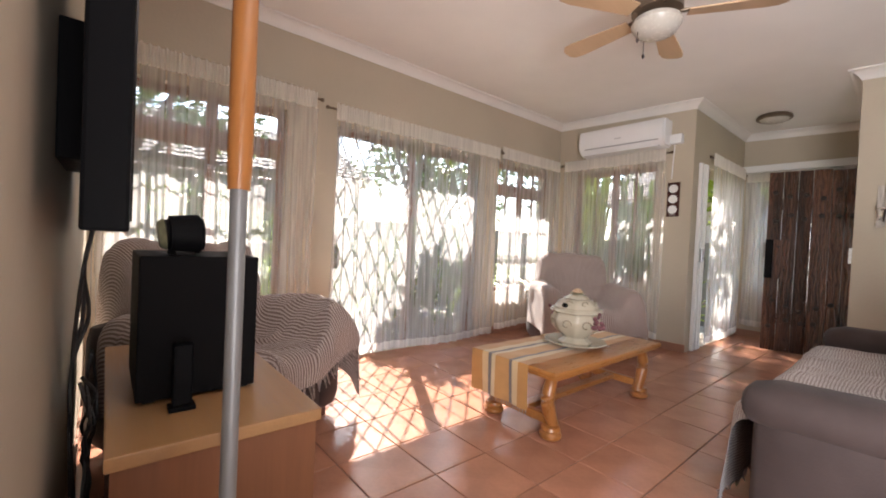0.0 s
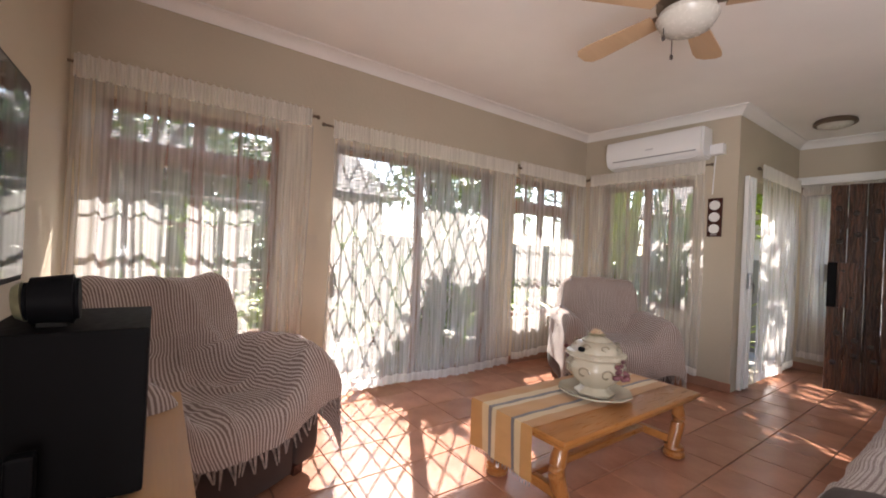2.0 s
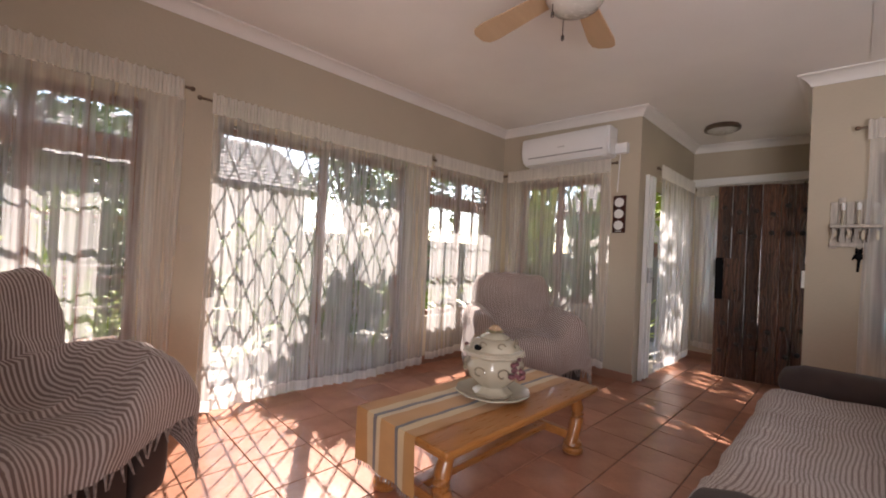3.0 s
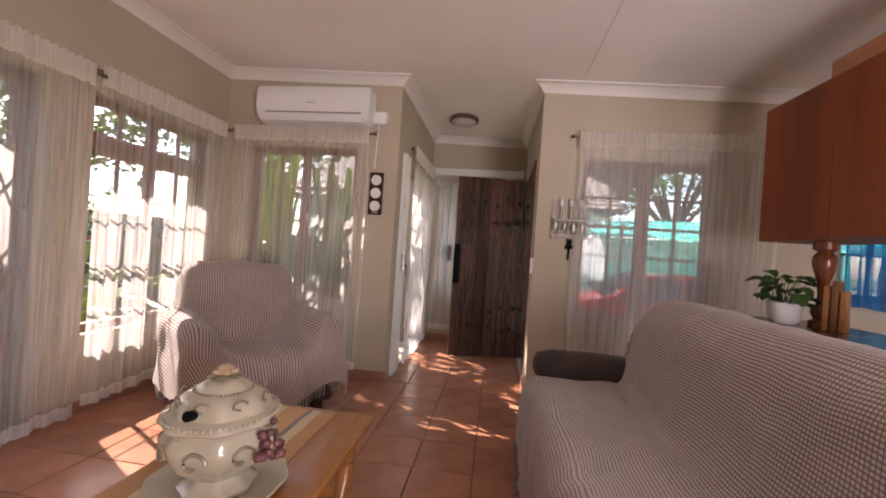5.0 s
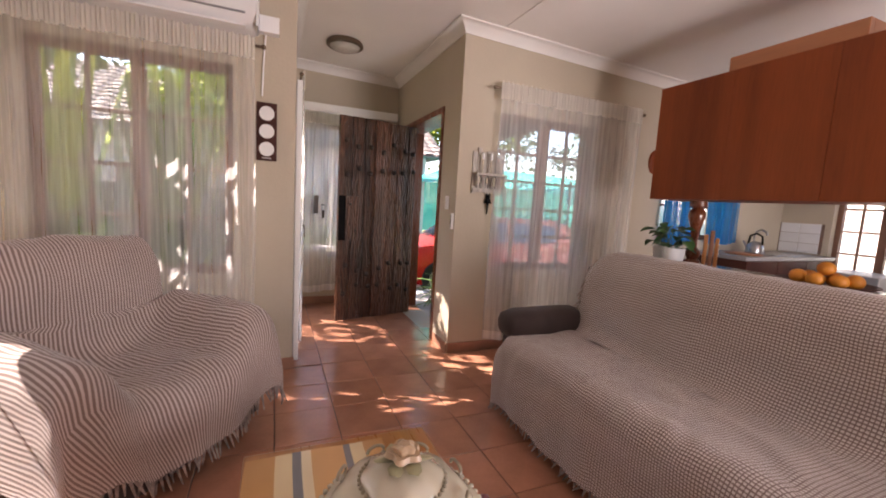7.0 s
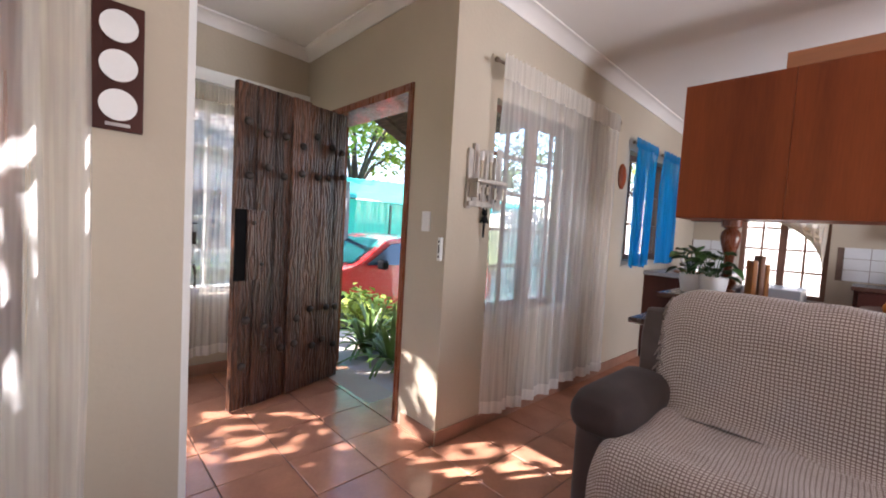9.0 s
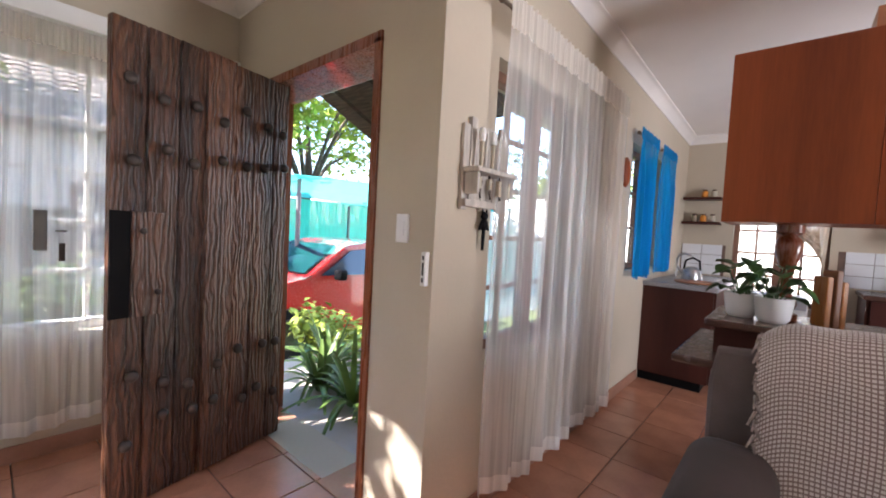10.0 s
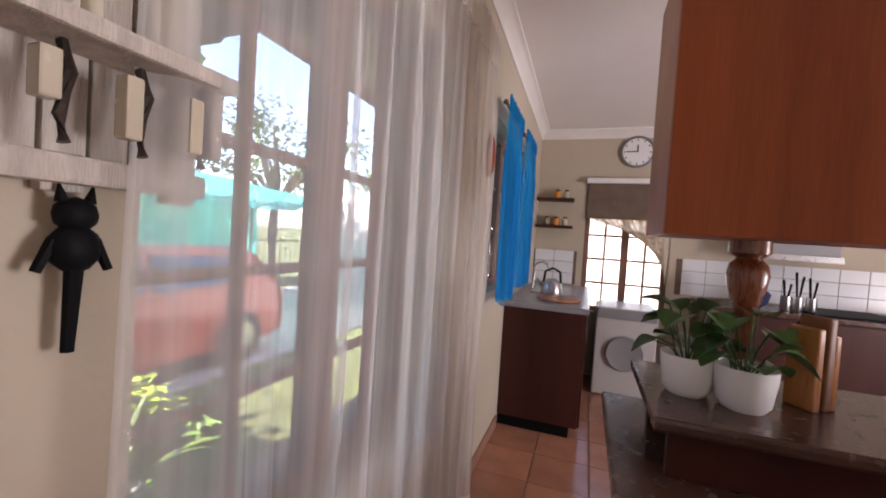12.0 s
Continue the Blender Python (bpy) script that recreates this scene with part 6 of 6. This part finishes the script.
# Pale plaster puts sunlight into the eastern house's shaded wall.
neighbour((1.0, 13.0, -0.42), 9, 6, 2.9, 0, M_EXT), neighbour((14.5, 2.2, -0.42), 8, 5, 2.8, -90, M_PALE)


def shade_port():
    c = thing("carport", "steel carport with a teal shade-net canopy", "carport", (11.0, -4.6, -0.42))
    for x in (-1.3, 1.6):
        for y in (-3.0, 0.0, 3.0):
            bm = bmesh.new()
            rod(bm, (x, y, 0), (x, y, 2.35 - 0.18 * (x > 0)), 0.035)
            part("post", bm, M_GREYSTEEL, c, "", True)

    def fn(u, v):
        x, y = -1.5 + 3.4 * u, -3.3 + 6.6 * v
        return (x, y, 2.38 - 0.12 * (u > 0.5) - 0.10 * math.sin(math.pi * u) - 0.05 * math.sin(2 * math.pi * v))
    part("canopy", grid_sheet(fn, 12, 20, 3.4, 6.6), M_NET, c, "sagging teal shade net", True)

    def fs(u, v):
        return (1.7 + 0.03 * math.sin(v * 20), -3.3 + 6.6 * u, 0.9 + 1.35 * v)
    part("side_net", grid_sheet(fs, 20, 4, 6.6, 1.3), M_NET, c, "hanging teal side net", True)


shade_port()
f = thing("picket_fence", "dark steel picket fence behind the driveway", "fence", (13.2, -2, -0.42))
for k in range(60):
    y = -10 + k * 0.22
    bm = bmesh.new()
    rod(bm, (0, y, 0), (0, y, 1.55), 0.014, 0.006, 5)
    part("picket", bm, M_BLACK, f)
part("rail", box(-0.015, 0.015, -10, 3.2, 0.3, 0.34), M_BLACK, f), part("rail", box(-0.015, 0.015, -10, 3.2, 1.3, 1.34), M_BLACK, f)


def car():
    c = thing("car", "red hatchback car parked on the driveway", "car", (9.4, -2.2, -0.40))
    side = [(-2.0, 0.32), (-2.02, 0.7), (-1.9, 0.95), (-1.55, 1.35), (-1.2, 1.44), (0.0, 1.45), (0.45, 1.38), (1.05, 0.98), (1.75, 0.86), (1.98, 0.70), (2.02, 0.35), (1.75, 0.22), (-1.75, 0.22)]
    bm = bmesh.new()
    rows = []
    for x, k in ((-0.84, 0.0), (-0.86, 1.0), (0.86, 1.0), (0.84, 0.0)):
        rows.append([bm.verts.new((x * (1 - 0.16 * max(0, z - 0.9) / 0.55), y * (0.99 if k == 0 else 1), z)) for y, z in side])
    for a, e in zip(rows, rows[1:]):
        for i in range(len(side)):
            bm.faces.new((a[i], a[(i + 1) % len(side)], e[(i + 1) % len(side)], e[i]))
    bm.faces.new(rows[0][::-1]), bm.faces.new(rows[-1])
    bmesh.ops.recalc_face_normals(bm, faces=bm.faces[:])
    bmesh.ops.bevel(bm, geom=bm.edges[:], offset=0.03, segments=2, affect="EDGES")
    part("body", bm, M_RED, c, "glossy red bodywork", True)
    for s in (-1, 1):
        for pts in ([(0.38, 1.32), (0.88, 1.0), (-0.1, 0.98), (-0.1, 1.36)], [(-0.2, 1.36), (-0.2, 0.98), (-1.2, 1.0), (-1.25, 1.32)]):
            bm = bmesh.new()
            w = [s * (0.872 - 0.86 * 0.16 * max(0, z - 0.9) / 0.55) for y, z in pts]
            A = [bm.verts.new((w[i], pts[i][0], pts[i][1])) for i in range(4)]
            B = [bm.verts.new((w[i] - s * 0.03, pts[i][0], pts[i][1])) for i in range(4)]
            bm.faces.new(A), bm.faces.new(B[::-1])
            for i in range(4):
                bm.faces.new((A[i], A[(i + 1) % 4], B[(i + 1) % 4], B[i]))
            bmesh.ops.recalc_face_normals(bm, faces=bm.faces[:])
            part("side_window", bm, M_CARGLASS, c, "dark tinted window")
        part("mirror", soft_box(s * 0.98 - 0.08, s * 0.98 + 0.08, 0.62, 0.74, 0.95, 1.08, 0.03, 0, 1), M_BLACK, c, "", True)
        part("door_handle", box(s * 0.875 - 0.012, s * 0.875 + 0.012, -0.05, 0.12, 0.85, 0.88, 0.004), M_RED, c)
        for y in (-1.28, 1.3):
            bm = bmesh.new()
            rod(bm, (s * 0.70, y, 0.31), (s * 0.90, y, 0.31), 0.31, None, 28)
            wl = part("wheel", bm, M_RUBBER, c, "", True)
            bm = bmesh.new()
            rod(bm, (s * 0.895, y, 0.31), (s * 0.908, y, 0.31), 0.19, None, 20)
            part("rim", bm, M_STEEL, wl)
        part("headlight", soft_box(s * 0.62 - 0.14, s * 0.62 + 0.14, 1.86, 2.02, 0.64, 0.78, 0.03, 0, 2), M_LAMP, c)
    bm = bmesh.new()
    A = [bm.verts.new(p) for p in ((-0.70, 1.03, 1.01), (0.70, 1.03, 1.01), (0.60, 0.50, 1.375), (-0.60, 0.50, 1.375))]
    bm.faces.new(A)
    bmesh.ops.solidify(bm, geom=bm.faces[:], thickness=-0.02)
    bmesh.ops.translate(bm, vec=(0, 0.02, 0.012), verts=bm.verts[:])
    part("windscreen", bm, M_CARGLASS, c, "dark windscreen")


car()

# ---- wall and floor tiles ----
_b = box(WX + 0.3, WK[0] - 0.06, SY + 0.0005, SY + 0.002, 0.92, 1.27)
box(WK[1] + 0.06, EX - 0.001, SY + 0.0005, SY + 0.002, 0.92, 1.27, 0, _b)
sp = struct("splashback", _b, M_GROUT, "white glazed splashback tiles on the kitchen wall")
tile_me = mesh_of(box(-0.098, 0.098, 0, 0.006, -0.0565, 0.0565, 0.002, None, 1), "wall_tile", M_SPLASH)
for i in range(18):
    for j in range(3):
        x = EX - 0.11 - i * 0.2
        if WK[0] - 0.1 < x < WK[1] + 0.1:
            continue
        o = new("wall_tile", tile_me)
        o.parent = sp
        o.location = (x, SY + 0.002, 0.98 + j * 0.117)

TS = 0.329
TX0, TY0 = 3.723, 0.810
floor = struct("floor", box(WX + 0.001, EX - 0.001, -3.99, NY - 0.001, -0.0115, -0.008), M_GROUT, "terracotta floor tiles with dark joints")
h = TS / 2 - 0.0025
tile = mesh_of(box(-h, h, -h, h, -0.008, 0.0, 0.0025, None, 1), "floor_tile", M_TILE)
rest = bmesh.new()
rng = random.Random(12)
cells = []
for i in range(-12, 12):
    for j in range(-16, 10):
        x, y = TX0 + (i + 0.5) * TS, TY0 + (j + 0.5) * TS
        x0, x1, y0, y1 = x - h, x + h, y - h, y + h
        inside = y0 > RY0 + 0.002 and y1 < RY1 - 0.002
        room = [x0, x1, y0, y1] if inside and x0 < EX < x1 else [max(x0, WX + 0.005), min(x1, EX), max(y0, SY + 0.005), min(y1, NY - 0.005)]
        porch = [max(x0, EX + 0.001), min(x1, RX - 0.002), max(y0, RY0 - TH if DR[0] < x < DR[1] else RY0 + 0.001), min(y1, RY1 - 0.002)]
        for c in (room, porch):
            if c is porch and inside and x0 < EX < x1:
                continue
            if c[1] - c[0] > 0.02 and c[3] - c[2] > 0.02:
                cells.append(tuple(c))
cells.sort(key=lambda c: abs(c[0] - 3.2) * 0.6 + abs(c[2] - 1.0))
for n, (x0, x1, y0, y1) in enumerate(cells):
    whole = x1 - x0 > 2 * h - 1e-4 and y1 - y0 > 2 * h - 1e-4
    if n < 295:
        o = new("floor_tile", tile if whole else mesh_of(box(x0 - (x0 + x1) / 2, x1 - (x0 + x1) / 2, y0 - (y0 + y1) / 2, y1 - (y0 + y1) / 2, -0.008, 0, 0.0025, None, 1), "floor_tile", M_TILE))
        o.parent = floor
        o.matrix_basis = pose((x0 + x1) / 2, (y0 + y1) / 2, rng.uniform(-0.0006, 0.0004))
    else:
        box(x0, x1, y0, y1, -0.008, rng.uniform(-0.0006, 0.0004), 0, rest)
tagged(part("floor_tiles_rest", rest, M_TILE, floor, "terracotta tiles farther off"), kind="stuff")
